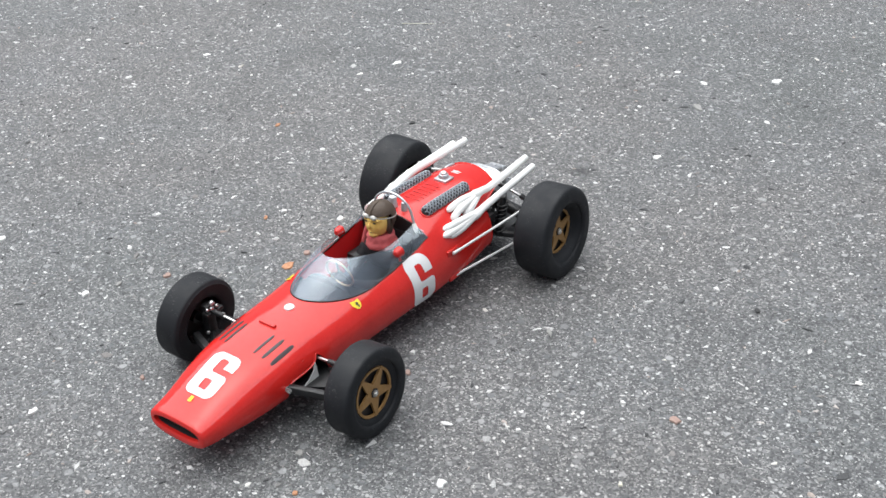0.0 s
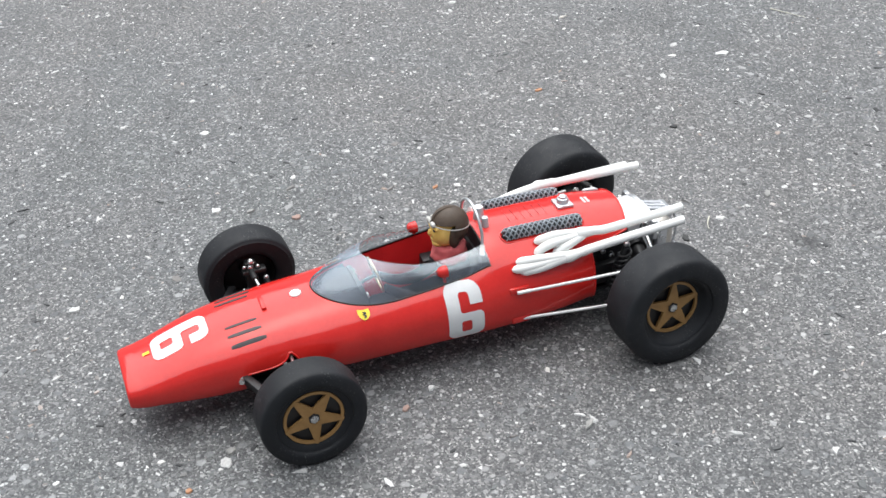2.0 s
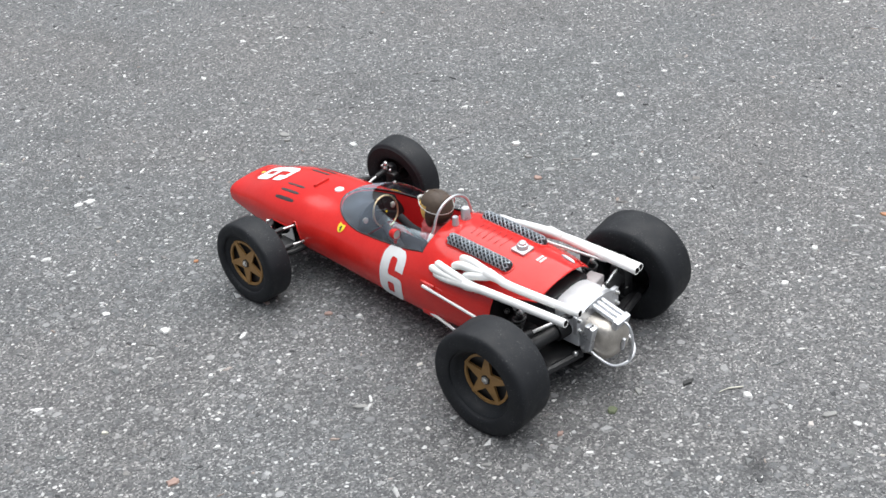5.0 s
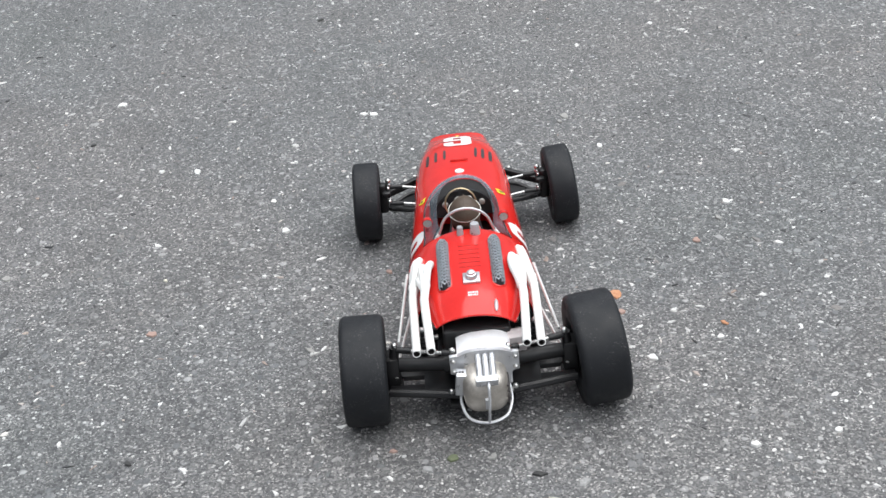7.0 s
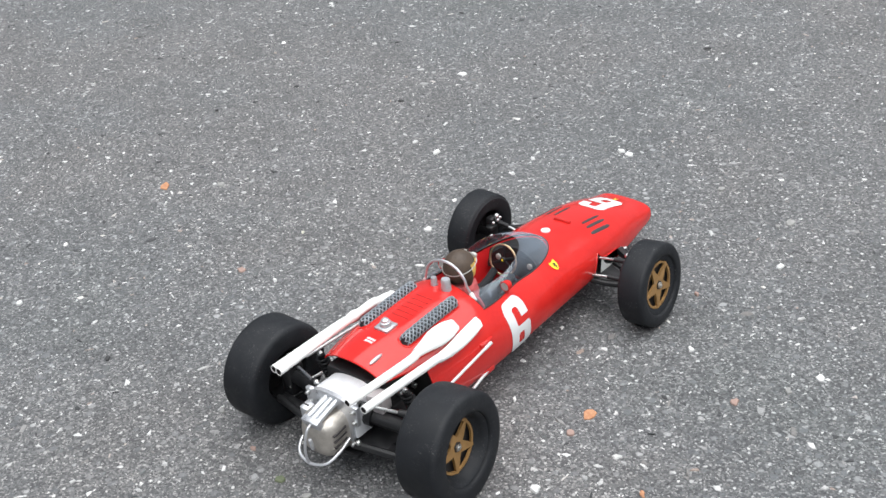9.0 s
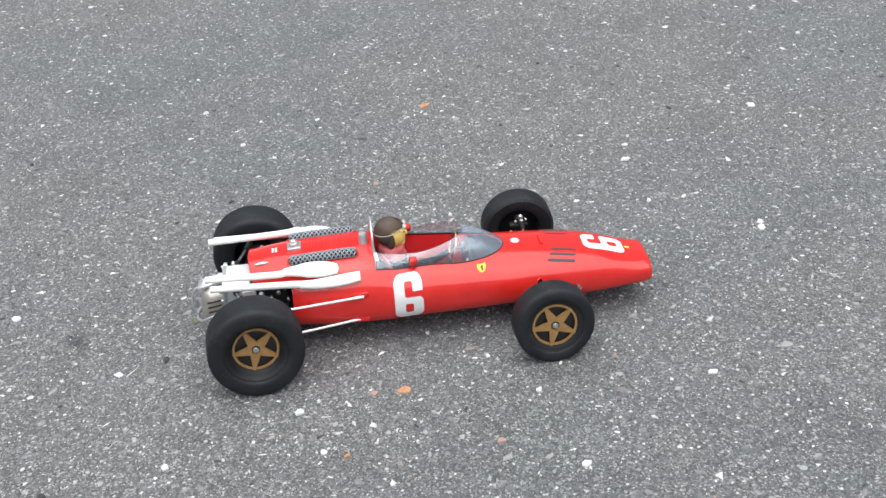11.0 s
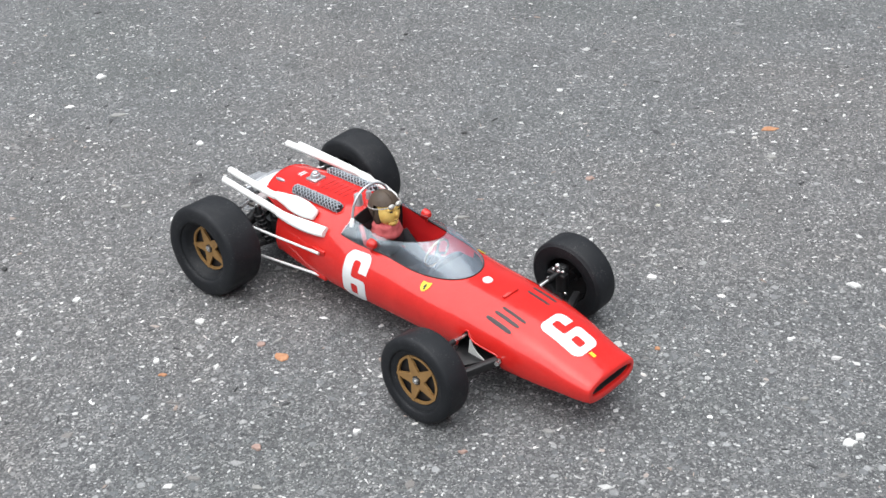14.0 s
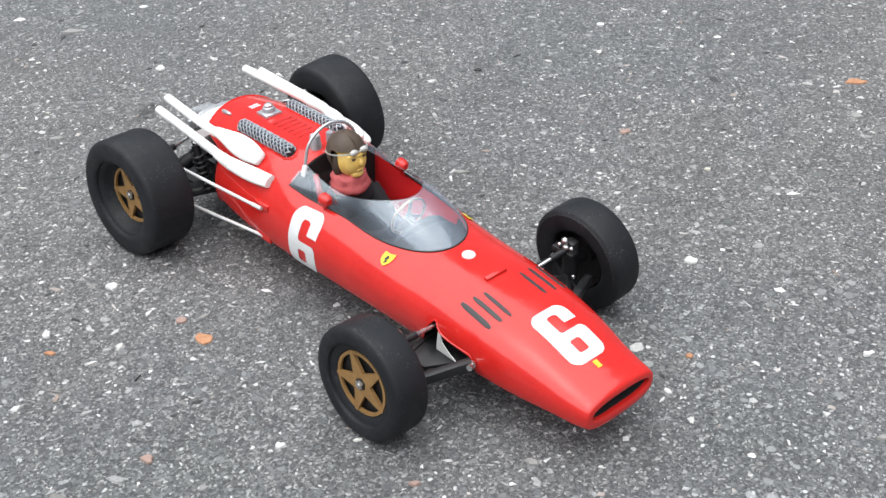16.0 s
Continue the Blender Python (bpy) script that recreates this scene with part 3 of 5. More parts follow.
# seat back and dashboard
part("seat_back", box_mesh((0.046, 0.006, 0.04), pose(SHIFT, -0.0165, 0.064, 14), 0.002), black_plastic, car, "black seat back")
bm = bmesh.new()
ring = [(0.031 * math.cos(a), 0.0575 + 0.026 * math.sin(a)) for a in np.linspace(0, math.pi, 21)]
front = [bm.verts.new((x + SHIFT, 0.0745 + 0.006 * (z - 0.0575) / 0.026, z)) for x, z in ring]
back = [bm.verts.new((x * 0.98 + SHIFT, 0.0785 + 0.006 * (z - 0.0575) / 0.026, z)) for x, z in ring]
bm.faces.new(front)
bm.faces.new(back[::-1])
for k in range(len(ring)):
    bm.faces.new((front[k], front[(k + 1) % len(ring)], back[(k + 1) % len(ring)], back[k]))
dash = part("dashboard", bm, black_plastic, car, "black dashboard with small dials")
for x, z, r in ((-0.0185, 0.0705, 0.0030), (0.0185, 0.0705, 0.0030)):
    bm = bmesh.new()
    lathe(bm, [(0, 0.0012), (r * 0.75, 0.0012), (r, 0.0008), (r, -0.001)], Matrix.Translation((x + SHIFT, 0.0742 + 0.006 * (z - 0.0575) / 0.026, z)) @ pose(0, 0, 0, 90), 16)
    part("dial", bm, goggle_grey, dash, "small pale dial")

# dark cowl under the screen, from the dashboard to the front of the opening
bm = bmesh.new()
cowl = []
for p in EDGE:
    if p.y > 0.0800:
        x = p.x * 0.97
        arch = 0.0575 + 0.0255 * math.sqrt(max(1 - (x / 0.031) ** 2, 0))
        cowl.append([bm.verts.new((x + SHIFT, 0.0785, min(arch, p.z - 0.001))), bm.verts.new((x + SHIFT, (p.y + 0.0785) / 2, (min(arch, p.z - 0.001) + p.z - 0.002) / 2 - 0.001)), bm.verts.new((x + SHIFT, p.y - 0.001, p.z - 0.0022))])
for a, b in zip(cowl, cowl[1:]):
    for k in range(2):
        bm.faces.new((a[k], a[k + 1], b[k + 1], b[k]))
part("dash_cowl", bm, black_inside, car, "black cowl under the windscreen")

# steering wheel
wheel_m = pose(SHIFT - 0.003, 0.0645, 0.0780, 76)
bm = bmesh.new()
tube(bm, [wheel_m @ Vector((0.0152 * math.cos(a), 0.0152 * math.sin(a), 0)) for a in np.linspace(0, 2 * math.pi, 40, endpoint=False)], 0.00095, 8, closed=True)
steering = part("steering_wheel", bm, gold_metal, car, "small steering wheel with gold rim")
for ang in (90, 210, 330):
    m = wheel_m @ pose(0, 0, 0, 0, 0, ang)
    part("spoke", box_mesh((0.0132, 0.0028, 0.0008), m @ Matrix.Translation((0.0076, 0, 0)), 0.0003), black_plastic, steering)
bm = bmesh.new()
lathe(bm, [(0, 0.0014), (0.0024, 0.0014), (0.003, 0.0008), (0.003, -0.001), (0, -0.001)], wheel_m, 16)
hub = part("hub", bm, black_plastic, steering)
bm = bmesh.new()
lathe(bm, [(0, 0.0017), (0.0010, 0.0017), (0.0012, 0.0012)], wheel_m, 12)
part("hub_badge", bm, yellow_decal, hub, "tiny yellow badge")
part("steering_column", rod_mesh(wheel_m.translation, (SHIFT, 0.095, 0.066), 0.0016), black_plastic, car)
part("battery_pack", box_mesh((0.008, 0.024, 0.010), pose(-0.0285, -0.0095, 0.0555, 0, 8, 4), 0.0012), blue_wrap, car, "blue wrapped battery pack beside the seat")
bm = bmesh.new()
tube(bm, spline([(0.0205, -0.0135, 0.0895), (0.0222, -0.0090, 0.0840), (0.0235, -0.0055, 0.0760), (0.0240, -0.0020, 0.0660)], 14), 0.0022, 10)
part("shoulder_strap", bm, scarf_cloth, car, "pink-red strap beside the seat")
part("radio_box", box_mesh((0.012, 0.024, 0.014), pose(0.0245, 0.004, 0.056, 0, -6, -3), 0.0012), black_plastic, car)

# windscreen with its low side wings, one bent sheet
def screen_top(p):
    """The free edge above a point of the opening's edge: a long U, leaning inwards."""
    side = 1 if p.x >= 0 else -1
    if p.y > 0.020:
        u = min((p.y - 0.020) / (MOUTH_FRONT - 0.020), 1.0)
        lean = 0.5 * (1 - math.cos(math.pi * u))
        return Vector((side * 0.0268 * math.sqrt(max(1 - u**2.6, 0.0)), 0.020 + 0.0545 * u, 0.0915 + 0.0085 * lean))
    u = (0.020 - p.y) / (0.020 - MOUTH_REAR)
    return Vector((side * (0.0268 - 0.0035 * u * u), p.y, 0.0915 + 0.0030 * u * u))


bm = bmesh.new()
rows = []
for p in EDGE:
    q = screen_top(p)
    bulge = Vector((p.x * 0.05, 0.003 * max(0, p.y - 0.05) / 0.06, 0.0010))
    line = []
    for t in np.linspace(0, 1, 9):
        v = p.lerp(q, t) + bulge * (4 * t * (1 - t)) + Vector((0, 0, 0.0006))
        line.append(bm.verts.new((v.x + SHIFT, v.y, v.z)))
    rows.append(line)
for a, b in zip(rows, rows[1:]):
    for k in range(8):
        bm.faces.new((a[k], a[k + 1], b[k + 1], b[k]))
bmesh.ops.remove_doubles(bm, verts=bm.verts, dist=0.00002)
screen = part("windscreen", bm, glass, car, "clear plastic wraparound windscreen", sharp=80)
screen.visible_shadow = False
bm = bmesh.new()
tube(bm, [screen_top(p) + Vector((SHIFT, 0, 0.0006)) for p in EDGE], 0.00018, 6)
part("screen_edge", bm, slot_grey, screen, "pale cut edge of the plastic")
bm = bmesh.new()
tube(bm, [(p.x + SHIFT, p.y, p.z + 0.0003) for p in EDGE], 0.0007, 6)
part("screen_seal", bm, slot_black, car, "thin dark screen seal")

# rear-view mirrors
for s in (-1, 1):
    x, y = s * 0.0365 + SHIFT, 0.0172
    bm = bmesh.new()
    m = Matrix.Translation((x, y, 0.0875)) @ pose(0, 0, 0, 90)
    lathe(bm, [(0, -0.0058), (0.0024, -0.0055), (0.0043, -0.0035), (0.0049, -0.0005), (0.0050, 0.0022), (0.0044, 0.0026), (0.0042, 0.0018), (0, 0.0018)], m, 24)
    mirror = part("mirror", bm, red_paint, car, "round red rear-view mirror")
    bm = bmesh.new()
    lathe(bm, [(0, 0.0021), (0.0041, 0.0021), (0.0041, 0.0019)], m, 20)
    # plain grey painted in place of what the mirror reflects
    part("mirror_glass", bm, goggle_grey, mirror, "mirror glass, its reflection painted flat grey")
    part("mirror_stalk", rod_mesh((x, y, 0.085), (s * 0.0372 + SHIFT, y, 0.078), 0.0014, 8), red_paint, mirror)

# roll hoop
bm = bmesh.new()
arch = [(-0.0265, -0.019, 0.090), (-0.0255, -0.0205, 0.097)]
arch += [(0.0235 * -math.cos(a), -0.0215, 0.0995 + 0.0222 * math.sin(a)) for a in np.linspace(0.15, math.pi - 0.15, 15)]
arch += [(0.0255, -0.0205, 0.097), (0.0265, -0.019, 0.090)]
tube(bm, [(x + SHIFT, y, z) for x, y, z in spline(arch, 50)], 0.0013, 10)
hoop = part("roll_hoop", bm, silver_paint, car, "silver tubular roll hoop")
for s in (-1, 1):
    part("hoop_bracket", box_mesh((0.0028, 0.004, 0.009), pose(s * 0.0278 + SHIFT, -0.0195, 0.0925, 8, s * -28), 0.001), white_paint, hoop)

# breathers behind the hoop
for x, r, h in ((0.0075, 0.0042, 0.0118), (-0.0062, 0.0029, 0.0090)):
    bm = bmesh.new()
    z0 = top_z(x, -0.031) - 0.001
    lathe(bm, [(r * 1.15, 0), (r * 1.1, h * 0.35), (r, h * 0.42), (r, h * 0.9), (r * 0.85, h), (0, h)], Matrix.Translation((x + SHIFT, -0.031, z0)), 24)
    part("breather", bm, silver_paint, car, "silver breather cap")

# gauze-covered intake trumpets: a dark bulge wrapped in woven wire
GAUZE_Y0, GAUZE_Y1, GAUZE_HALF = -0.1105, -0.0382, 0.0052


def gauze_point(side, y, a, lift=0.0):
    """A point of the bulge: a runs over its back from 0 to 180 degrees."""
    e = min(min(y - GAUZE_Y0, GAUZE_Y1 - y) / GAUZE_HALF, 1.0)
    k = math.sqrt(max(1 - (1 - e) ** 2, 0.0004))
    return Vector((side * 0.0234 + SHIFT + (GAUZE_HALF * k + lift) * math.cos(a), y, top_z(0.0228, y) - 0.0012 + (0.0012 + 0.0066 * k + lift) * math.sin(a)))


for s in (-1, 1):
    bm = bmesh.new()
    lines = [[bm.verts.new(gauze_point(s, y, a)) for a in np.linspace(0, math.pi, 13)] for y in np.linspace(GAUZE_Y0, GAUZE_Y1, 27)]
    for a, b in zip(lines, lines[1:]):
        for k in range(12):
            bm.faces.new((a[k], a[k + 1], b[k + 1], b[k]))
    bulge = part("intake_gauze", bm, gauze_dark, car, "long dark bulge wrapped in woven wire gauze")
    bm = bmesh.new()
    arc = math.pi * 0.0054
    for way in (-1, 1):
        for start in np.arange(GAUZE_Y0 - arc, GAUZE_Y1 + arc, 0.0046):
            line = []
            for t in np.linspace(0, 1, 15):
                y = start + way * (t - 0.5) * arc
                if GAUZE_Y0 + 0.0007 < y < GAUZE_Y1 - 0.0007:
                    weave = 0.00022 * math.cos(way * (t * 15 + start / 0.0046) * math.pi)
                    line.append(gauze_point(s, y, math.pi * t, 0.0002 + weave))
            if len(line) > 2:
                tube(bm, line, 0.00058, 5)
    tagged(part("gauze_wire", bm, gauze, bulge, "pale woven wire"), kind="stuff")
    bm = bmesh.new()
    rim = []
    for a in np.linspace(0, 2 * math.pi, 48, endpoint=False):
        c, q = math.cos(a), math.sin(a)
        yy = (GAUZE_Y0 + GAUZE_Y1) / 2 + math.copysign((GAUZE_Y1 - GAUZE_Y0) / 2 - GAUZE_HALF, q) + (GAUZE_HALF + 0.0008) * q
        rim.append(on_top(s * 0.0234 + (GAUZE_HALF + 0.0008) * c, yy, 0.0))
    tube(bm, rim, 0.0009, 6, closed=True)
    part("gauze_rim", bm, red_paint, bulge)

# louvres on the engine deck
for i in range(6):
    y = -0.052 - 0.0066 * i
    part("deck_louvre", box_mesh((0.0185, 0.00030, 0.0004), top_frame(0.0, y, 0.0), 0.0001), slit_red, car, "thin slit in the engine deck")

# filler on its square plate
m = top_frame(0.0, -0.1035, 0.0)
bm = bmesh.new()
box(bm, (0.0150, 0.0145, 0.0026), m @ Matrix.Translation((0, 0, 0.0008)), 0.0006)
filler = part("filler_plate", bm, silver_paint, car, "silver square filler plate")
bm = bmesh.new()
lathe(bm, [(0.0052, 0.001), (0.0052, 0.0048), (0.0046, 0.0058), (0.0035, 0.0062), (0.0034, 0.0078), (0.002, 0.0090), (0, 0.0092)], m, 20)
part("filler_cap", bm, silver_paint, filler)

# small label behind it: two rows of unreadable marks
for row, (y, widths) in enumerate(((-0.1228, (0.0016, 0.0014, 0.0016, 0.0012, 0.0014)), (-0.1262, (0.0014, 0.0016, 0.0010, 0.0016, 0.0012)))):
    x = -0.0042
    for wd in widths:
        part("label_bar", box_mesh((wd, 0.0022, 0.0004), top_frame(x + wd / 2, y, 0.0001)), white_decal, car, "small white mark")
        x += wd + 0.0004

# silver blister on the tail
bm = bmesh.new()
ball(bm, (0, 0, 0), 1.0, (0.0019, 0.0078, 0.0021), 16, 12)
bm.transform(top_frame(0.0185, -0.1385, 0.0004))
part("tail_blister", bm, silver_paint, car, "small silver blister")

# nose cap, hatch bar, slots
bm = bmesh.new()
lathe(bm, [(0.0048, -0.001), (0.0048, 0.0007), (0.0042, 0.0012), (0, 0.0013)], top_frame(-0.001, 0.1315, 0.0), 28)
part("nose_cap", bm, white_decal, car, "round white filler cap")
part("hatch_bar", box_mesh((0.0185, 0.0036, 0.0026), top_frame(-0.0003, 0.1590, 0.0008) @ pose(0, 0, 0, -8), 0.0006), red_paint, car, "raised red hatch bar")
for s in (-1, 1):
    for x, ya, yb, w in ((0.0156, 0.1675, 0.1930, 0.0027), (0.0252, 0.1660, 0.1930, 0.0030), (0.0343, 0.1645, 0.1925, 0.0034)) if s < 0 else (
            (0.0176, 0.1670, 0.1945, 0.0030), (0.0250, 0.1645, 0.1930, 0.0033), (0.0328, 0.1610, 0.1905, 0.0036)):
        bm = bmesh.new()
        n = 10
        strips = []
        for i in range(n + 1):
            t = i / n
            y = ya + (yb - ya) * t
            xx = x + (0.0012 if s > 0 else -0.0006) * t
            k = w / 2 * min(1.0, 0.55 + 3 * min(t, 1 - t))
            strips.append([bm.verts.new(on_top(s * (xx + o * k), y, lift)) for o, lift in ((-1.15, -0.0003), (-0.85, 0.0004), (0.85, 0.0004), (1.15, -0.0003))])
        for a, b in zip(strips, strips[1:]):
            for k in range(3):
                bm.faces.new((a[k], a[k + 1], b[k + 1], b[k]))
        part("nose_slot", bm, slot_grey, car, "dark cooling slot")


# race numbers
def six(u, v):
    """Whether a point of the unit-high figure lies on its strokes; 0.67 wide, v up."""
    w = 0.67

    def rounded(u0, v0, u1, v1, r):
        du, dv = max(u0 + r - u, u - u1 + r, 0), max(v0 + r - v, v - v1 + r, 0)
        return u0 <= u <= u1 and v0 <= v <= v1 and du * du + dv * dv <= r * r

    outer = rounded(0, 0, w, 1, 0.17)
    hole = rounded(0.245, 0.15, 0.435, 0.385, 0.05)
    gap = rounded(0.245, 0.54, 0.435, 0.86, 0.05)
    notch = u > 0.34 and 0.54 < v < 0.665
    corner = u > w - 0.10 and 0.44 < v < 0.541 and (u - (w - 0.10)) ** 2 + (v - 0.44) ** 2 > 0.0101
    return outer and not (hole or gap or notch or corner)


def number(place, height, n=110):
    """Figure of small facets laid on the skin; place(u, v) gives a point for metres along and up."""
    bm = bmesh.new()
    cell = 1.0 / n
    cols = int(0.67 * n) + 1
    keep = {}

    def vert(i, j):
        if (i, j) not in keep:
            keep[i, j] = bm.verts.new(place((i * cell - 0.335) * height, (j * cell - 0.5) * height))
        return keep[i, j]

    for i in range(cols):
        for j in range(n):
            if six((i + 0.5) * cell, (j + 0.5) * cell):
                bm.faces.new((vert(i, j), vert(i + 1, j), vert(i + 1, j + 1), vert(i, j + 1)))
    return bm


for s in (-1, 1):
    def on_side(u, v, s=s):
        y, z = (0.0100 if s > 0 else 0.0074) + s * u * 0.91, (0.0545 if s > 0 else 0.0553) + v * 0.95
        return Vector((s * (side_x(y, z) + 0.0005) + SHIFT, y, z))
    part("race_number", number(on_side, 0.0490), white_decal, car, "white figure 6 on the body side", sharp=80)


def on_nose(u, v):
    return on_top(-u, 0.2275 - v, 0.0005)


part("race_number", number(on_nose, 0.0455), white_decal, car, "white figure 6 on the nose", sharp=80)


# yellow shields
def shield(place, size):
    bm = bmesh.new()
    outline = [(-0.38, 0.46), (0.0, 0.40), (0.38, 0.46), (0.41, 0.15), (0.33, -0.16), (0.18, -0.38), (0.0, -0.5), (-0.18, -0.38), (-0.33, -0.16), (-0.41, 0.15)]
    bm.faces.new([bm.verts.new(place(u * size, v * size)) for u, v in outline])
    return bm


def shield_mark(place, size):
    bm = bmesh.new()
    outline = [(-0.10, 0.26), (0.10, 0.24), (0.16, 0.08), (0.06, 0.02), (0.16, -0.12), (0.04, -0.30), (-0.06, -0.28), (0.02, -0.10), (-0.14, 0.02), (-0.04, 0.12)]
    bm.faces.new([bm.verts.new(place(u * size, v * size)) for u, v in outline])
    return bm


for s in (-1, 1):
    def on_flank(u, v, s=s, lift=0.0006):
        y = (0.0895 if s > 0 else 0.0872) + s * u
        z = (0.0718 if s > 0 else 0.0698) + v * 0.52
        return Vector((s * (side_x(y, z) + lift) + SHIFT, y, z + lift * 0.6))
    badge = part("badge", shield(on_flank, 0.0118), yellow_decal, car, "yellow shield badge with a dark mark")
    part("badge_mark", shield_mark(lambda u, v, s=s: on_flank(u, v, s, 0.001), 0.0118), black_decal, badge)
bm = bmesh.new()
bm.faces.new([bm.verts.new(on_top(0.0007 + u, 0.2548 + v, 0.0006)) for u, v in ((-0.0018, -0.0028), (0.0018, -0.0028), (0.0018, 0.0028), (-0.0018, 0.0028))])
nose_badge = part("nose_badge", bm, yellow_decal, car, "small yellow rectangular badge")


# ---------------------------------------------------------------- exhausts
def exhaust(tip, knee, merge, feet):
    """One long pipe with its three slim headers running forward into the body."""
    n = 40
    path = spline([merge, Vector(merge).lerp(Vector(knee), 0.5), knee, tip], n)
    radii = list(np.interp(np.linspace(0, 1, n), [0, 0.03, 0.10, 0.18, 0.28, 1], [0.0030, 0.0046, 0.0050, 0.0046, 0.0039, 0.0036]))
    bm = bmesh.new()
    rings = tube(bm, path, radii, 14, cap=False)
    bm.faces.new(rings[0][::-1])
    way = Vector(path[-1]) - Vector(path[-2])
    way.normalize()
    centre = Vector(path[-1])
    inner = [bm.verts.new(centre + (v.co - centre) * 0.74) for v in rings[-1]]
    deep = [bm.verts.new(v.co - way * 0.012) for v in inner]
    for k in range(14):
        bm.faces.new((rings[-1][k], rings[-1][(k + 1) % 14], inner[(k + 1) % 14], inner[k]))
        bm.faces.new((inner[k], inner[(k + 1) % 14], deep[(k + 1) % 14], deep[k])).material_index = 1
    bm.faces.new(deep).material_index = 1
    pipe = part("exhaust", bm, (white_paint, slot_black), car, "long white-painted exhaust pipe", sharp=50)
    for foot, bend in feet:
        bm = bmesh.new()
        end = Vector(merge).lerp(Vector(knee), 0.35)
        line = spline([foot, bend, Vector(bend).lerp(end, 0.55), end], 20)
        tube(bm, line, list(np.interp(np.linspace(0, 1, 20), [0, 0.03, 0.09, 0.75, 1], [0.0012, 0.0029, 0.0037, 0.0038, 0.0028])), 12)
        part("header", bm, white_paint, pipe)
    return pipe


def header_fan(rows, tilt, blunt, lobes):
    """Headers fused by thick paint into one flattened paddle. rows: x, y, z, half width, half thickness."""
    bm = bmesh.new()
    wide = Vector((-math.sin(tilt), 0, math.cos(tilt)))
    flat = Vector((math.cos(tilt), 0, math.sin(tilt)))
    rings = []
    for x, y, z, w, t in spline(rows, 22):
        ring = []
        for a in np.linspace(0, 2 * math.pi, 28, endpoint=False):
            c, q = math.cos(a), math.sin(a)
            groove = 1 - 0.16 * max(0.0, (y - rows[1][1]) / (rows[-1][1] - rows[1][1])) * math.cos(lobes * a) ** 2 * abs(q)
            ring.append(bm.verts.new(Vector((x, y, z)) + wide * w * math.copysign(abs(c) ** 0.85, c) + flat * t * groove * math.copysign(abs(q) ** 0.85, q)))
        rings.append(ring)
    for a, b in zip(rings, rings[1:]):
        for k in range(28):
            bm.faces.new((a[k], a[(k + 1) % 28], b[(k + 1) % 28], b[k]))
    bm.faces.new(rings[0])
    if blunt:
        bm.faces.new(rings[-1][::-1])
    else:
        tip = bm.verts.new(Vector(rows[-1][:3]) + Vector((-0.001, 0.002, 0)))
        for k in range(28):
            bm.faces.new((rings[-1][k], rings[-1][(k + 1) % 28], tip))
    return bm


for s in (-1, 1):
    d = SHIFT * 0.6
    # outer, lower pipe; the left headers stay apart, the right ones are fused
    outer = exhaust((s * 0.0510 + d, -0.1905, 0.0880), (s * 0.0532 + d, -0.1120, 0.0855), (s * 0.0522 + d, -0.0800, 0.0815), [] if s > 0 else [
        ((s * 0.0452 + d, -0.0415, 0.0842), (s * 0.0490 + d, -0.0560, 0.0852)),
        ((s * 0.0485 + d, -0.0368, 0.0800), (s * 0.0515 + d, -0.0540, 0.0812)),
        ((s * 0.0500 + d, -0.0430, 0.0772), (s * 0.0530 + d, -0.0590, 0.0788)),
    ])
    # inner, upper pipe
    inner = exhaust((s * 0.0388 + d, -0.1955, 0.0928), (s * 0.0425 + d, -0.1280, 0.0925), (s * 0.0415 + d, -0.0960, 0.0945), [] if s > 0 else [
        ((s * 0.0350 + d, -0.0620, 0.0920), (s * 0.0385 + d, -0.0780, 0.0962)),
        ((s * 0.0425 + d, -0.0590, 0.0858), (s * 0.0438 + d, -0.0715, 0.0922)),
        ((s * 0.0455 + d, -0.0745, 0.0830), (s * 0.0468 + d, -0.0845, 0.0885)),
    ])
    if s > 0:
        part("header_fan", header_fan([(0.0522, -0.1000, 0.0838, 0.0040, 0.0040), (0.0512, -0.0840, 0.0822, 0.0050, 0.0042), (0.0492, -0.0660, 0.0818, 0.0060, 0.0038),
                                       (0.0474, -0.0500, 0.0824, 0.0060, 0.0036), (0.0458, -0.0380, 0.0832, 0.0054, 0.0034)], radians(46), True, 3), white_paint, outer, "thickly painted fused header paddle", sharp=50)
        part("header_fan", header_fan([(0.0412, -0.1150, 0.0938, 0.0040, 0.0040), (0.0408, -0.1030, 0.0940, 0.0058, 0.0042), (0.0398, -0.0890, 0.0932, 0.0084, 0.0044),
                                       (0.0390, -0.0740, 0.0920, 0.0084, 0.0042), (0.0382, -0.0605, 0.0906, 0.0056, 0.0034)], radians(52), False, 2), white_paint, inner, "thickly painted fused header fan", sharp=60)

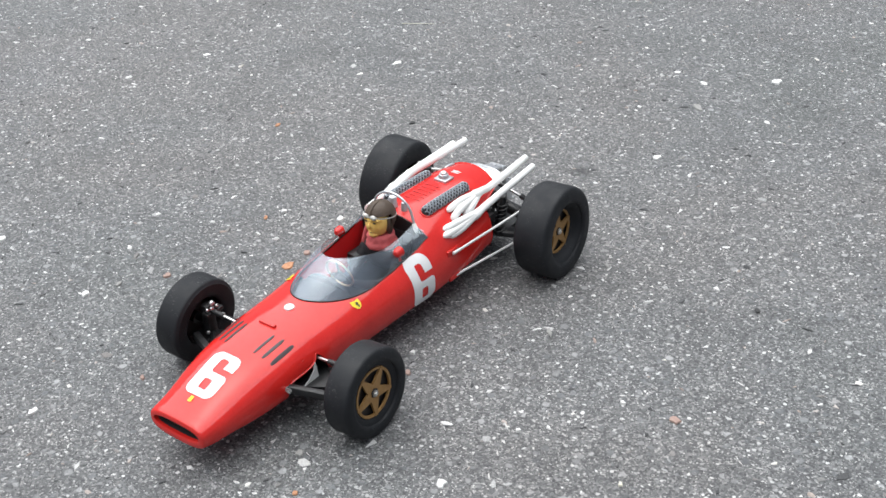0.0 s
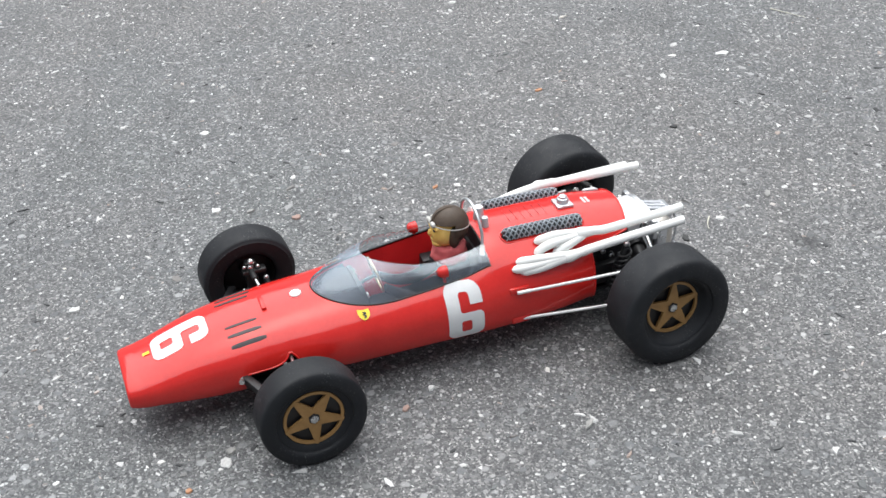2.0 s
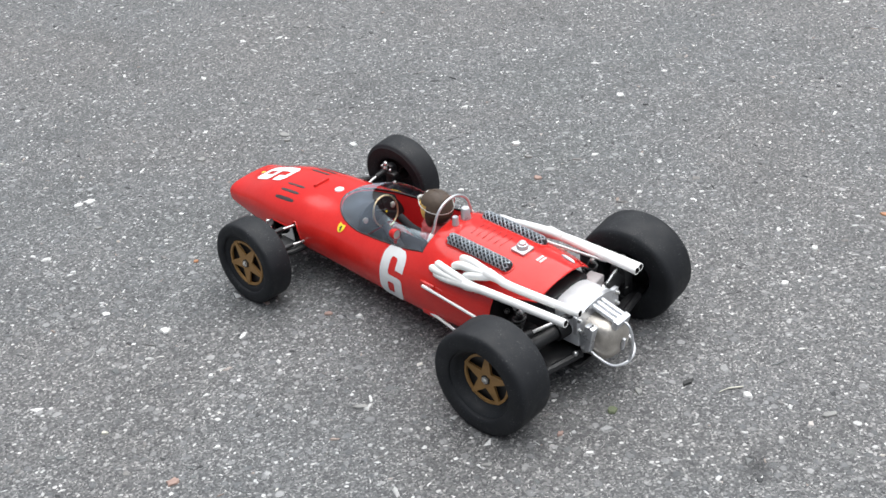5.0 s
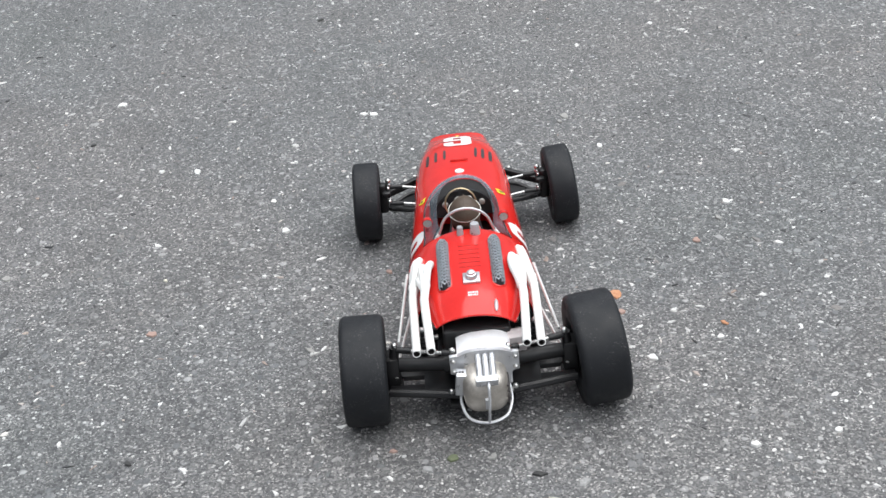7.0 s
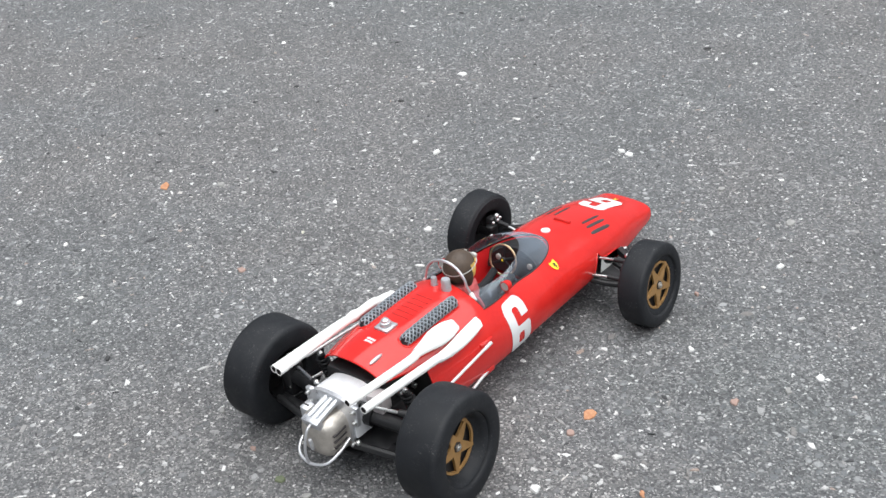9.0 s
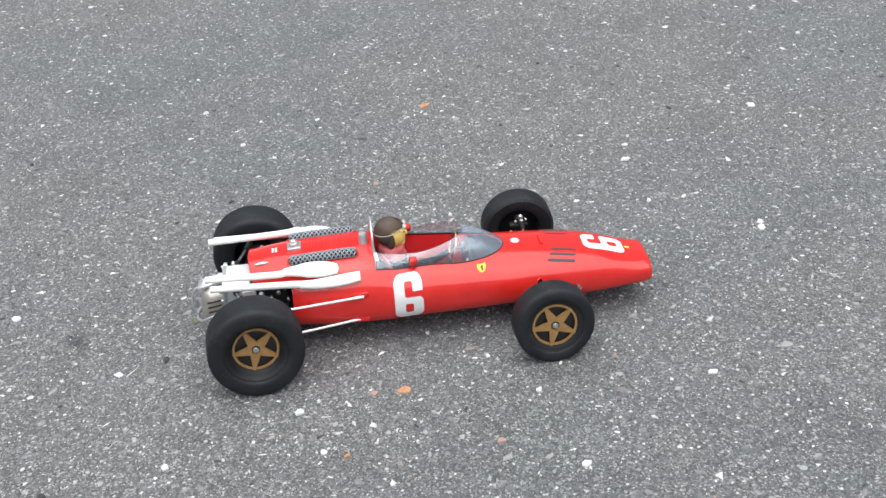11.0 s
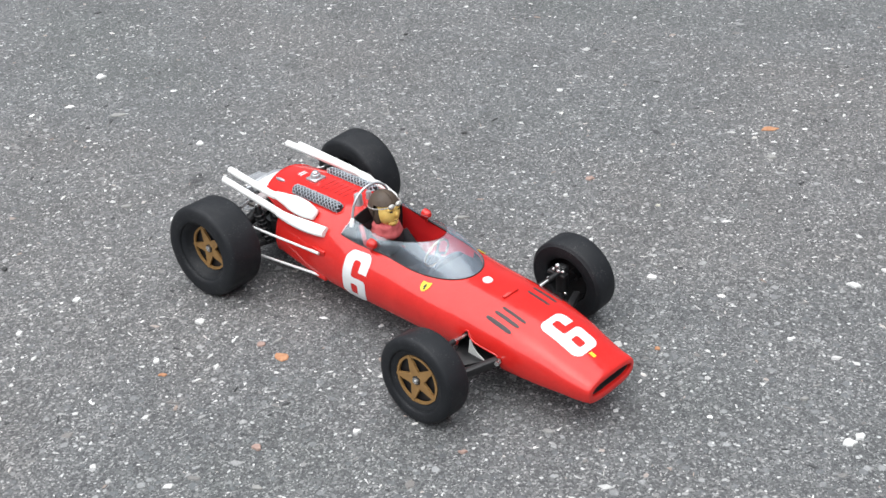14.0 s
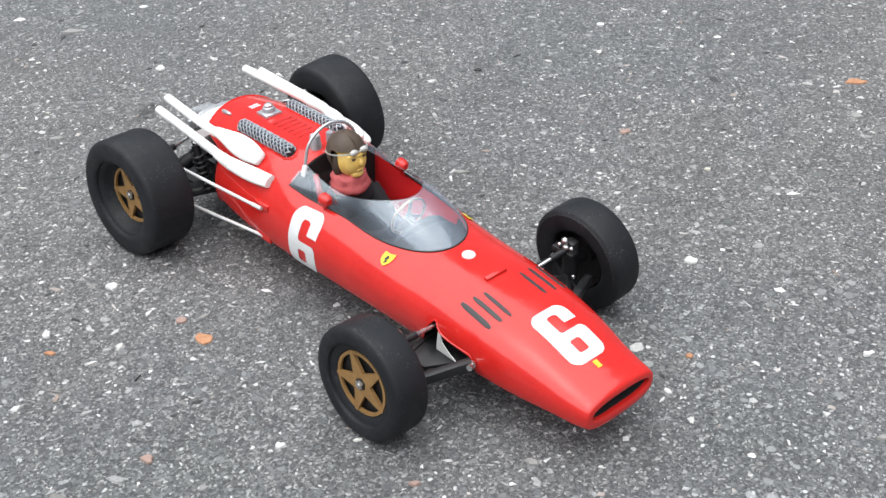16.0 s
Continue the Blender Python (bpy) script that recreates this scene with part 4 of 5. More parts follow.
# ---------------------------------------------------------------- wheels
def build_wheel(s, y, radius, x_in, x_out, star_x, camber, toe, sag, star_turn):
    """Tyre, drum, star spokes and nut. s: side. Heights run outwards from the wheel's inner face."""
    width = x_out - x_in
    centre = Matrix.Translation((s * star_x, y, radius - 0.0002 - sag))
    axis = centre @ pose(0, 0, 0, 0, -s * camber, toe) @ pose(0, 0, 0, 0, 90 * s, 0) @ Matrix.Translation((0, 0, x_in - star_x))
    bm = bmesh.new()
    rim_r, depth = 0.0245, star_x - x_in
    lathe(bm, [(rim_r - 0.002, 0.004), (rim_r - 0.001, depth - 0.003), (0.021, depth - 0.003), (0.006, depth - 0.0035), (0.006, 0.012), (0.0, 0.012)], axis, 36)
    hub_ob = part("wheel", bm, black_plastic, car, "black wheel with gold star spokes", sharp=40)
    # tyre
    e = radius - rim_r
    w = width
    lip = max(w * 0.955, depth + 0.0040)
    prof = [
        (rim_r - 0.0008, w * 0.12), (rim_r + 0.001, w * 0.05), (rim_r + e * 0.22, w * 0.015), (rim_r + e * 0.5, 0.0), (rim_r + e * 0.78, w * 0.004), (radius - 0.0036, w * 0.016), (radius - 0.0016, w * 0.045),
        (radius - 0.0005, w * 0.085), (radius, w * 0.15), (radius, w * 0.5), (radius, w * 0.85), (radius - 0.0005, w * 0.915), (radius - 0.0016, w * 0.955), (radius - 0.0036, w * 0.984),
        (rim_r + e * 0.70, w), (rim_r + e * 0.48, w * 0.998), (rim_r + e * 0.34, w * 0.985), (rim_r + e * 0.30, lip), (rim_r + e * 0.29, lip - 0.0016), (rim_r + e * 0.24, lip - 0.0020), (rim_r + e * 0.12, (lip + depth) / 2), (rim_r + 0.0008, depth + 0.0012), (rim_r - 0.0006, depth + 0.0005), (rim_r - 0.0008, depth - 0.004)]
    bm = bmesh.new()
    lathe(bm, prof, axis, 64, closed=True)
    part("tyre", bm, rubber, hub_ob, "black treadless rubber tyre", sharp=50)
    # star plate with ring
    bm = bmesh.new()
    ring_out, ring_in = 0.0233, 0.0210
    lathe(bm, [(ring_in, depth + 0.0008), (ring_out, depth + 0.0008), (ring_out, depth - 0.0012), (ring_in, depth - 0.0012)], axis, 48, closed=True)
    lo, hi = [], []
    for k in range(10):
        a = math.pi / 2 + s * radians(star_turn) + k * math.pi / 5
        r = 0.0238 if k % 2 == 0 else 0.0086
        if k % 2 == 0:
            for da in (-0.05, 0.05):
                hi.append(bm.verts.new(axis @ Vector((r * math.cos(a + da), r * math.sin(a + da), depth + 0.0011))))
                lo.append(bm.verts.new(axis @ Vector((r * math.cos(a + da), r * math.sin(a + da), depth - 0.0012))))
        else:
            hi.append(bm.verts.new(axis @ Vector((r * math.cos(a), r * math.sin(a), depth + 0.0011))))
            lo.append(bm.verts.new(axis @ Vector((r * math.cos(a), r * math.sin(a), depth - 0.0012))))
    bm.faces.new(hi)
    bm.faces.new(lo[::-1])
    for k in range(len(hi)):
        bm.faces.new((hi[k], hi[(k + 1) % len(hi)], lo[(k + 1) % len(hi)], lo[k]))
    part("star_spokes", bm, gold_paint, hub_ob, "gold-painted five-point star spokes")
    # nut
    bm = bmesh.new()
    lathe(bm, [(0.0034, depth + 0.0018), (0.0034, depth + 0.0030), (0.0028, depth + 0.0034), (0.0016, depth + 0.0034), (0.0016, depth + 0.0042), (0.0, depth + 0.0042)], axis, 6)
    part("wheel_nut", bm, steel, hub_ob, "steel wheel nut")
    bm = bmesh.new()
    lathe(bm, [(0.0, depth + 0.001), (0.0046, depth + 0.001), (0.0046, depth + 0.0017), (0.0034, depth + 0.0019), (0.0, depth + 0.0019)], axis, 6)
    part("nut_socket", bm, black_plastic, hub_ob, "dark hexagonal nut socket")
    return hub_ob


for s in (-1, 1):
    # camber, toe, sag and turn of the star differ from wheel to wheel
    build_wheel(s, 0.1508 if s < 0 else 0.1525, 0.0414, 0.0890, 0.1168, 0.1115, *((2.5, 1.0, 0.0, 55) if s < 0 else (4.5, 3.0, 0.0, 43)))
    build_wheel(s, -0.1515 if s < 0 else -0.1490, 0.0478 if s < 0 else 0.0485, 0.0808 if s < 0 else 0.0790, 0.1195 if s < 0 else 0.1200, 0.1065, *((2.5, 2.0, 0.0010, 21) if s < 0 else (4.0, 5.5, 0.0, 43)))


# ---------------------------------------------------------------- front suspension
part("front_chassis", box_mesh((0.074, 0.064, 0.032), pose(SHIFT, 0.167, 0.040), 0.003), black_plastic, car, "black inner chassis block")
for s in (-1, 1):
    # lower wishbone
    bm = bmesh.new()
    for y in (0.136, 0.182):
        tube(bm, [(s * 0.034, y, 0.0335), (s * 0.060, (y + 0.152) / 2 + (y - 0.152) * 0.2, 0.032), (s * 0.082, 0.152, 0.030)], [0.0028, 0.0027, 0.0030], 8)
    box(bm, (0.020, 0.016, 0.0035), pose(s * 0.068, 0.153, 0.031), 0.001)
    wishbone = part("lower_wishbone", bm, black_plastic, car, "black plastic wishbone")
    part("web", plate_mesh([(s * 0.034, 0.1375), (s * 0.066, 0.1455), (s * 0.066, 0.1610), (s * 0.034, 0.1800)], 0.0315, 0.0345), black_plastic, wishbone)
    bm = bmesh.new()
    m, reach = between((s * 0.0465, 0.1875, 0.0425), (s * 0.0860, 0.1690, 0.0360))
    box(bm, (0.0065, 0.0075, reach), m @ Matrix.Translation((0, 0, reach / 2)), 0.0014)
    part("front_arm", bm, black_plastic, car, "black plastic suspension arm")
    bm = bmesh.new()
    lathe(bm, [(0, -0.001), (0.0026, -0.001), (0.0026, 0.0012), (0.0017, 0.0014), (0.0017, 0.0042), (0.0022, 0.0042), (0.0022, 0.0056), (0, 0.0056)], Matrix.Translation((s * 0.0478, 0.1890, 0.0430)) @ pose(0, 0, 0, 0, 78 * s, 28 * s), 12)
    part("arm_pin", bm, steel, car, "steel pivot screw")
    # steel links
    for y0, y1, z0, z1 in ((0.1490, 0.1520, 0.0510, 0.0560), (0.1340, 0.1400, 0.0400, 0.0425)):
        link = part("track_rod", rod_mesh((s * 0.036, y0, z0), (s * 0.072, y1, z1), 0.0014), steel, car, "thin steel track rod")
        part("rod_end", rod_mesh((s * 0.064, y0 + (y1 - y0) * 0.8, z0 + (z1 - z0) * 0.8), (s * 0.079, y1, z1), 0.0026), black_plastic, link, "black plastic rod end")
        part("ball_joint", ball_mesh((s * 0.079, y1, z1 + 0.0022), 0.0026), steel, link, "bright steel ball joint")
    # upright and steering block
    bm = bmesh.new()
    box(bm, (0.010, 0.011, 0.034), pose(s * 0.086, 0.151, 0.044), 0.003)
    box(bm, (0.009, 0.021, 0.0045), pose(s * 0.0815, 0.149, 0.053), 0.0018)
    tube(bm, [(s * 0.086, 0.1505, 0.041), (s * 0.104, 0.1505, 0.041)], 0.0045, 12)
    part("steering_block", bm, black_plastic, car, "black plastic steering block")
    for y, z in ((0.1600, 0.0360), (0.1455, 0.0575), (0.1570, 0.0590)):
        part("hub_bolt", ball_mesh((s * 0.0795, y, z), 0.0019), steel, car, "bright steel bolt")
    part("upper_joint", ball_mesh((s * 0.079, 0.151, 0.0635), 0.0030), steel, car, "bright steel ball joint")
    # pale bracket in the cut-out
    bm = bmesh.new()
    outline = [(0.1545, 0.0500), (0.1563, 0.0500), (0.1580, 0.0435), (0.1640, 0.0385), (0.1725, 0.0345), (0.1715, 0.0300), (0.1520, 0.0275), (0.1528, 0.0380)]
    f0 = [bm.verts.new((s * 0.0482 + SHIFT, y, z)) for y, z in outline]
    f1 = [bm.verts.new((s * 0.0490 + SHIFT, y, z)) for y, z in outline]
    bm.faces.new(f0)
    bm.faces.new(f1[::-1])
    for k in range(8):
        bm.faces.new((f0[k], f0[(k + 1) % 8], f1[(k + 1) % 8], f1[k]))
    part("cutout_bracket", bm, white_paint, car, "white-painted metal bracket")

# ---------------------------------------------------------------- rear suspension, engine, gearbox
bm = bmesh.new()
box(bm, (0.058, 0.040, 0.046), pose(SHIFT, -0.133, 0.056), 0.004)
box(bm, (0.070, 0.030, 0.020), pose(SHIFT, -0.128, 0.042), 0.003)
box(bm, (0.088, 0.030, 0.050), pose(SHIFT, -0.092, 0.052), 0.003)
engine = part("engine_block", bm, black_plastic, car, "black motor housing under the tail")
for s in (-1, 1):
    for y, z in ((-0.116, 0.072), (-0.124, 0.0665), (-0.132, 0.061), (-0.114, 0.058)):
        bm = bmesh.new()
        lathe(bm, [(0.0024, -0.002), (0.0024, 0.0014), (0.0016, 0.002), (0, 0.002)], Matrix.Translation((s * 0.0355 + SHIFT, y, z)) @ pose(0, 0, 0, 0, 90 * s), 10)
        part("engine_bolt", bm, steel, engine, "bright steel bolt")
    # ribbed tube beside the motor
    bm = bmesh.new()
    coil = [(s * 0.0490 + 0.0050 * math.cos(a), -0.1290 + 0.0050 * math.sin(a) - 0.010 * a / (14 * math.pi), 0.040 + 0.030 * a / (14 * math.pi)) for a in np.linspace(0, 14 * math.pi, 7 * 16)]
    tube(bm, coil, 0.0011, 6)
    shock = part("shock_spring", bm, black_plastic, car, "black coil spring")
    part("shock_body", rod_mesh((s * 0.0490, -0.128, 0.036), (s * 0.0490, -0.140, 0.074), 0.0034, 12), black_plastic, shock)
    part("shock_cap", ball_mesh((s * 0.0485, -0.1405, 0.0755), 0.0027), steel, shock, "bright steel ball joint")
    # arms
    bm = bmesh.new()
    tube(bm, [(s * 0.020, -0.125, 0.034), (s * 0.078, -0.150, 0.031)], 0.0034, 8)
    tube(bm, [(s * 0.020, -0.1805, 0.034), (s * 0.080, -0.1675, 0.0325)], 0.0036, 8)
    box(bm, (0.010, 0.020, 0.004), pose(s * 0.073, -0.152, 0.0315), 0.001)
    wishbone = part("lower_wishbone", bm, black_plastic, car, "black plastic wishbone")
    for outline in ([(0.019, -0.1245), (0.050, -0.1370), (0.050, -0.1735), (0.019, -0.1800)], [(0.0495, -0.1365), (0.079, -0.1440), (0.079, -0.1495), (0.0495, -0.1510)], [(0.0495, -0.1625), (0.079, -0.1610), (0.079, -0.1660), (0.0495, -0.1730)]):
        part("web", plate_mesh([(s * x, y) for x, y in outline], 0.0300, 0.0350), black_plastic, wishbone)
    part("ball_joint", ball_mesh((s * 0.0270, -0.1800, 0.0378), 0.0026), steel, wishbone, "bright steel ball joint")
    bm = bmesh.new()
    tube(bm, [(s * 0.018, -0.163, 0.054), (s * 0.030, -0.161, 0.0535)], 0.0085, 14)
    tube(bm, [(s * 0.030, -0.161, 0.0535), (s * 0.084, -0.1505, 0.0495)], 0.0062, 14)
    part("drive_shaft", bm, black_plastic, car, "thick black drive shaft")
    upper = part("upper_link", rod_mesh((s * 0.022, -0.170, 0.0695), (s * 0.070, -0.156, 0.0685), 0.0016), steel, car, "thin steel upper link")
    for x0, x1 in ((0.020, 0.032), (0.058, 0.074)):
        a, b = (x0 - 0.022) / 0.048, (x1 - 0.022) / 0.048
        part("rod_end", rod_mesh((s * x0, -0.170 + 0.014 * a, 0.0695 - 0.001 * a), (s * x1, -0.170 + 0.014 * b, 0.0695 - 0.001 * b), 0.0030), black_plastic, upper, "black plastic rod end")
    for x, y, z in ((0.0235, -0.171, 0.0735), (0.0720, -0.156, 0.0730), (0.0735, -0.158, 0.0420)):
        part("ball_joint", ball_mesh((s * x, y, z), 0.0028), steel, upper, "bright steel ball joint")
    bm = bmesh.new()
    box(bm, (0.013, 0.018, 0.034), pose(s * 0.0765, -0.1515, 0.044), 0.003)
    tube(bm, [(s * 0.0745, -0.1540, 0.056), (s * 0.0730, -0.1555, 0.0715)], [0.0042, 0.0034], 10)
    part("rear_upright", bm, black_plastic, car, "black plastic hub carrier")
    # radius rods
    for z, x0, x1, y0 in ((0.0648, 0.0590, 0.0690, -0.0385), (0.0362, 0.0555, 0.0740, -0.0395)):
        rod = part("radius_rod", rod_mesh((s * x0 + SHIFT, y0, z), (s * x1, -0.140, z - 0.001), 0.00135), pale_metal, car, "long thin steel radius rod")
        tip = Vector((s * x0 + SHIFT, y0, z))
        way = (Vector((s * x1, -0.140, z)) - tip).normalized()
        part("rod_tip", rod_mesh(tip - way * 0.002, tip + way * 0.009, 0.0016), pale_metal, rod)
        m = Matrix.Translation((s * (side_x(y0 + 0.001, z) - 0.0002) + SHIFT, y0 - 0.001, z))
        bm = bmesh.new()
        box(bm, (0.0034, 0.0170, 0.0062), m, 0.0014)
        part("rod_boss", bm, red_paint, car, "raised red rod mounting")

# added plate that blocks light, so the ground below the tail darkens
part("shading_plate", box_mesh((0.056, 0.082, 0.004), pose(SHIFT, -0.142, 0.0235), 0.001), black_plastic, car, "black plate added under the tail to shade the ground")
# gearbox: a low arched casing, stepped in on the left towards the motor
GX = 0.0025


def casing(x0, x1, y0, y1, crown):
    bm = bmesh.new()
    mid, half = (x0 + x1) / 2, (x1 - x0) / 2
    prof = [(x0, 0.040)] + [(mid + half * u, 0.0735 + crown * (1 - abs(u) ** 3)) for u in np.linspace(-1, 1, 19)] + [(x1, 0.040)]
    ends = [[bm.verts.new((mid + (x - mid) * k, y, 0.040 + (z - 0.040) * k)) for x, z in prof] for y, k in ((y0, 0.98), (y0 - 0.0015, 1.0), (y1, 1.0))]
    for a, b in zip(ends, ends[1:]):
        for k in range(len(prof)):
            bm.faces.new((a[k], a[(k + 1) % len(prof)], b[(k + 1) % len(prof)], b[k]))
    bm.faces.new(ends[0])
    bm.faces.new(ends[-1][::-1])
    return bm


gearbox = part("gearbox", casing(GX - 0.0224, GX + 0.0224, -0.1520, -0.1780, 0.0045), bright_alloy, car, "silver gearbox casing at the tail")
part("bell_housing", casing(GX - 0.0130, GX + 0.0216, -0.1380, -0.1530, 0.0040), bright_alloy, gearbox)
bm = bmesh.new()
outline = [(-0.0180, 0.0320), (-0.0205, 0.0400), (-0.0205, 0.0500), (-0.0228, 0.0560), (-0.0288, 0.0565), (-0.0288, 0.0745), (-0.0234, 0.0750), (-0.0225, 0.0738)]
outline += [(0.0226 * u, 0.0738 + 0.0050 * (1 - abs(u) ** 3)) for u in np.linspace(-0.9, 0.9, 11)]
outline += [(-x, z) for x, z in outline[7::-1]]
f0 = [bm.verts.new((x + GX, -0.1775, z)) for x, z in outline]
f1 = [bm.verts.new((x + GX, -0.1815, z)) for x, z in outline]
bm.faces.new(f0)
bm.faces.new(f1[::-1])
for k in range(len(outline)):
    bm.faces.new((f0[k], f0[(k + 1) % len(outline)], f1[(k + 1) % len(outline)], f1[k]))
bmesh.ops.bevel(bm, geom=list(bm.edges), offset=0.0005, segments=2, affect="EDGES", profile=0.5)
part("end_plate", bm, silver_paint, gearbox, "silver end plate with ears")
for x, z in ((-0.0258, 0.0705), (0.0258, 0.0705), (-0.0195, 0.0360), (0.0205, 0.0360), (-0.0258, 0.0600), (0.0258, 0.0600)):
    bm = bmesh.new()
    lathe(bm, [(0.0026, 0), (0.0026, 0.0006), (0.0019, 0.0007), (0.0019, 0.0024), (0.0012, 0.0032), (0, 0.0032)], Matrix.Translation((x + GX, -0.1812, z)) @ pose(0, 0, 0, 90), 12)
    part("plate_bolt", bm, steel, gearbox, "bright steel bolt")
# cast end cover: a rounded box, flat-sided, drawn in below
bm = bmesh.new()
rows = []
for t in np.linspace(0, 1, 12):
    k = math.sqrt(max(1 - (max(t - 0.45, 0) / 0.55) ** 2 * 0.72, 0.02)) if t < 1 else 0.34
    y = -0.1805 - 0.0265 * t
    row = []
    for a in np.linspace(0, 2 * math.pi, 40, endpoint=False):
        c, q = math.cos(a), math.sin(a)
        row.append(bm.verts.new((0.0190 * k * math.copysign(abs(c) ** 0.55, c) + GX - 0.0010, y, 0.0475 + 0.0195 * k * math.copysign(abs(q) ** 0.60, q))))
    rows.append(row)
for a, b in zip(rows, rows[1:]):
    for k in range(40):
        bm.faces.new((a[k], a[(k + 1) % 40], b[(k + 1) % 40], b[k]))
bm.faces.new(rows[0])
bm.faces.new(rows[-1][::-1])
cover = part("end_cover", bm, cast_metal, gearbox, "rounded bare metal end cover")
for i in range(4):
    part("cover_slot", box_mesh((0.0024, 0.0150, 0.0017), pose(0.0186 + GX - 0.0010, -0.1925, 0.0375 + 0.0058 * i, 10), 0.0006), slot_black, cover, "dark cooling slot")
# three tubes into a block
for x in (-0.0057, 0.0, 0.0057):
    bm = bmesh.new()
    tube(bm, [(x + GX + 0.0005, -0.1790, 0.0738), (x + GX + 0.0005, -0.2035, 0.0672)], 0.0027, 12)
    part("top_tube", bm, silver_paint, gearbox, "short silver tube")
part("tube_block", box_mesh((0.0185, 0.0060, 0.0085), pose(GX + 0.0005, -0.2045, 0.0650, 20), 0.0010), silver_paint, gearbox, "silver tube block")
side_box = part("side_box", box_mesh((0.0085, 0.0095, 0.0230), pose(GX - 0.0212, -0.1885, 0.0535, 8, 6), 0.0008), silver_paint, gearbox, "small silver box with three holes")
for i in range(3):
    bm = bmesh.new()
    lathe(bm, [(0.0009, 0), (0.0009, 0.0006), (0, 0.0006)], Matrix.Translation((GX - 0.0212 + 0.0024 * (i - 1), -0.1902, 0.0648)), 8)
    part("box_hole", bm, slot_black, side_box)
# wire guard
bm = bmesh.new()
loop = spline([(-0.0205, -0.184, 0.043), (-0.0208, -0.198, 0.0375), (-0.0150, -0.2095, 0.0310), (0.0, -0.2140, 0.0288), (0.0150, -0.2095, 0.0310), (0.0208, -0.198, 0.0375), (0.0205, -0.184, 0.043)], 40)
tube(bm, [(x + GX - 0.0010, y, z) for x, y, z in loop], 0.0013, 8)
guard = part("wire_guard", bm, silver_paint, gearbox, "pale bent wire guard")
bm = bmesh.new()
loop = spline([(0.0015, -0.2060, 0.0655), (0.0015, -0.2125, 0.0620), (0.001, -0.2165, 0.0500), (0.000, -0.2165, 0.0380), (-0.0005, -0.2140, 0.0292)], 24)
tube(bm, [(x + GX, y, z) for x, y, z in loop], 0.0012, 8)
part("guard_wire", bm, silver_paint, guard)
part("guard_post", box_mesh((0.0030, 0.0030, 0.0120), pose(GX - 0.001, -0.2082, 0.0440, 10), 0.0006), silver_paint, cover)
part("servo", box_mesh((0.018, 0.014, 0.016), pose(0.0300, -0.1545, 0.0660, 0, 0, 8), 0.0014), servo_grey, car, "pale grey servo box")

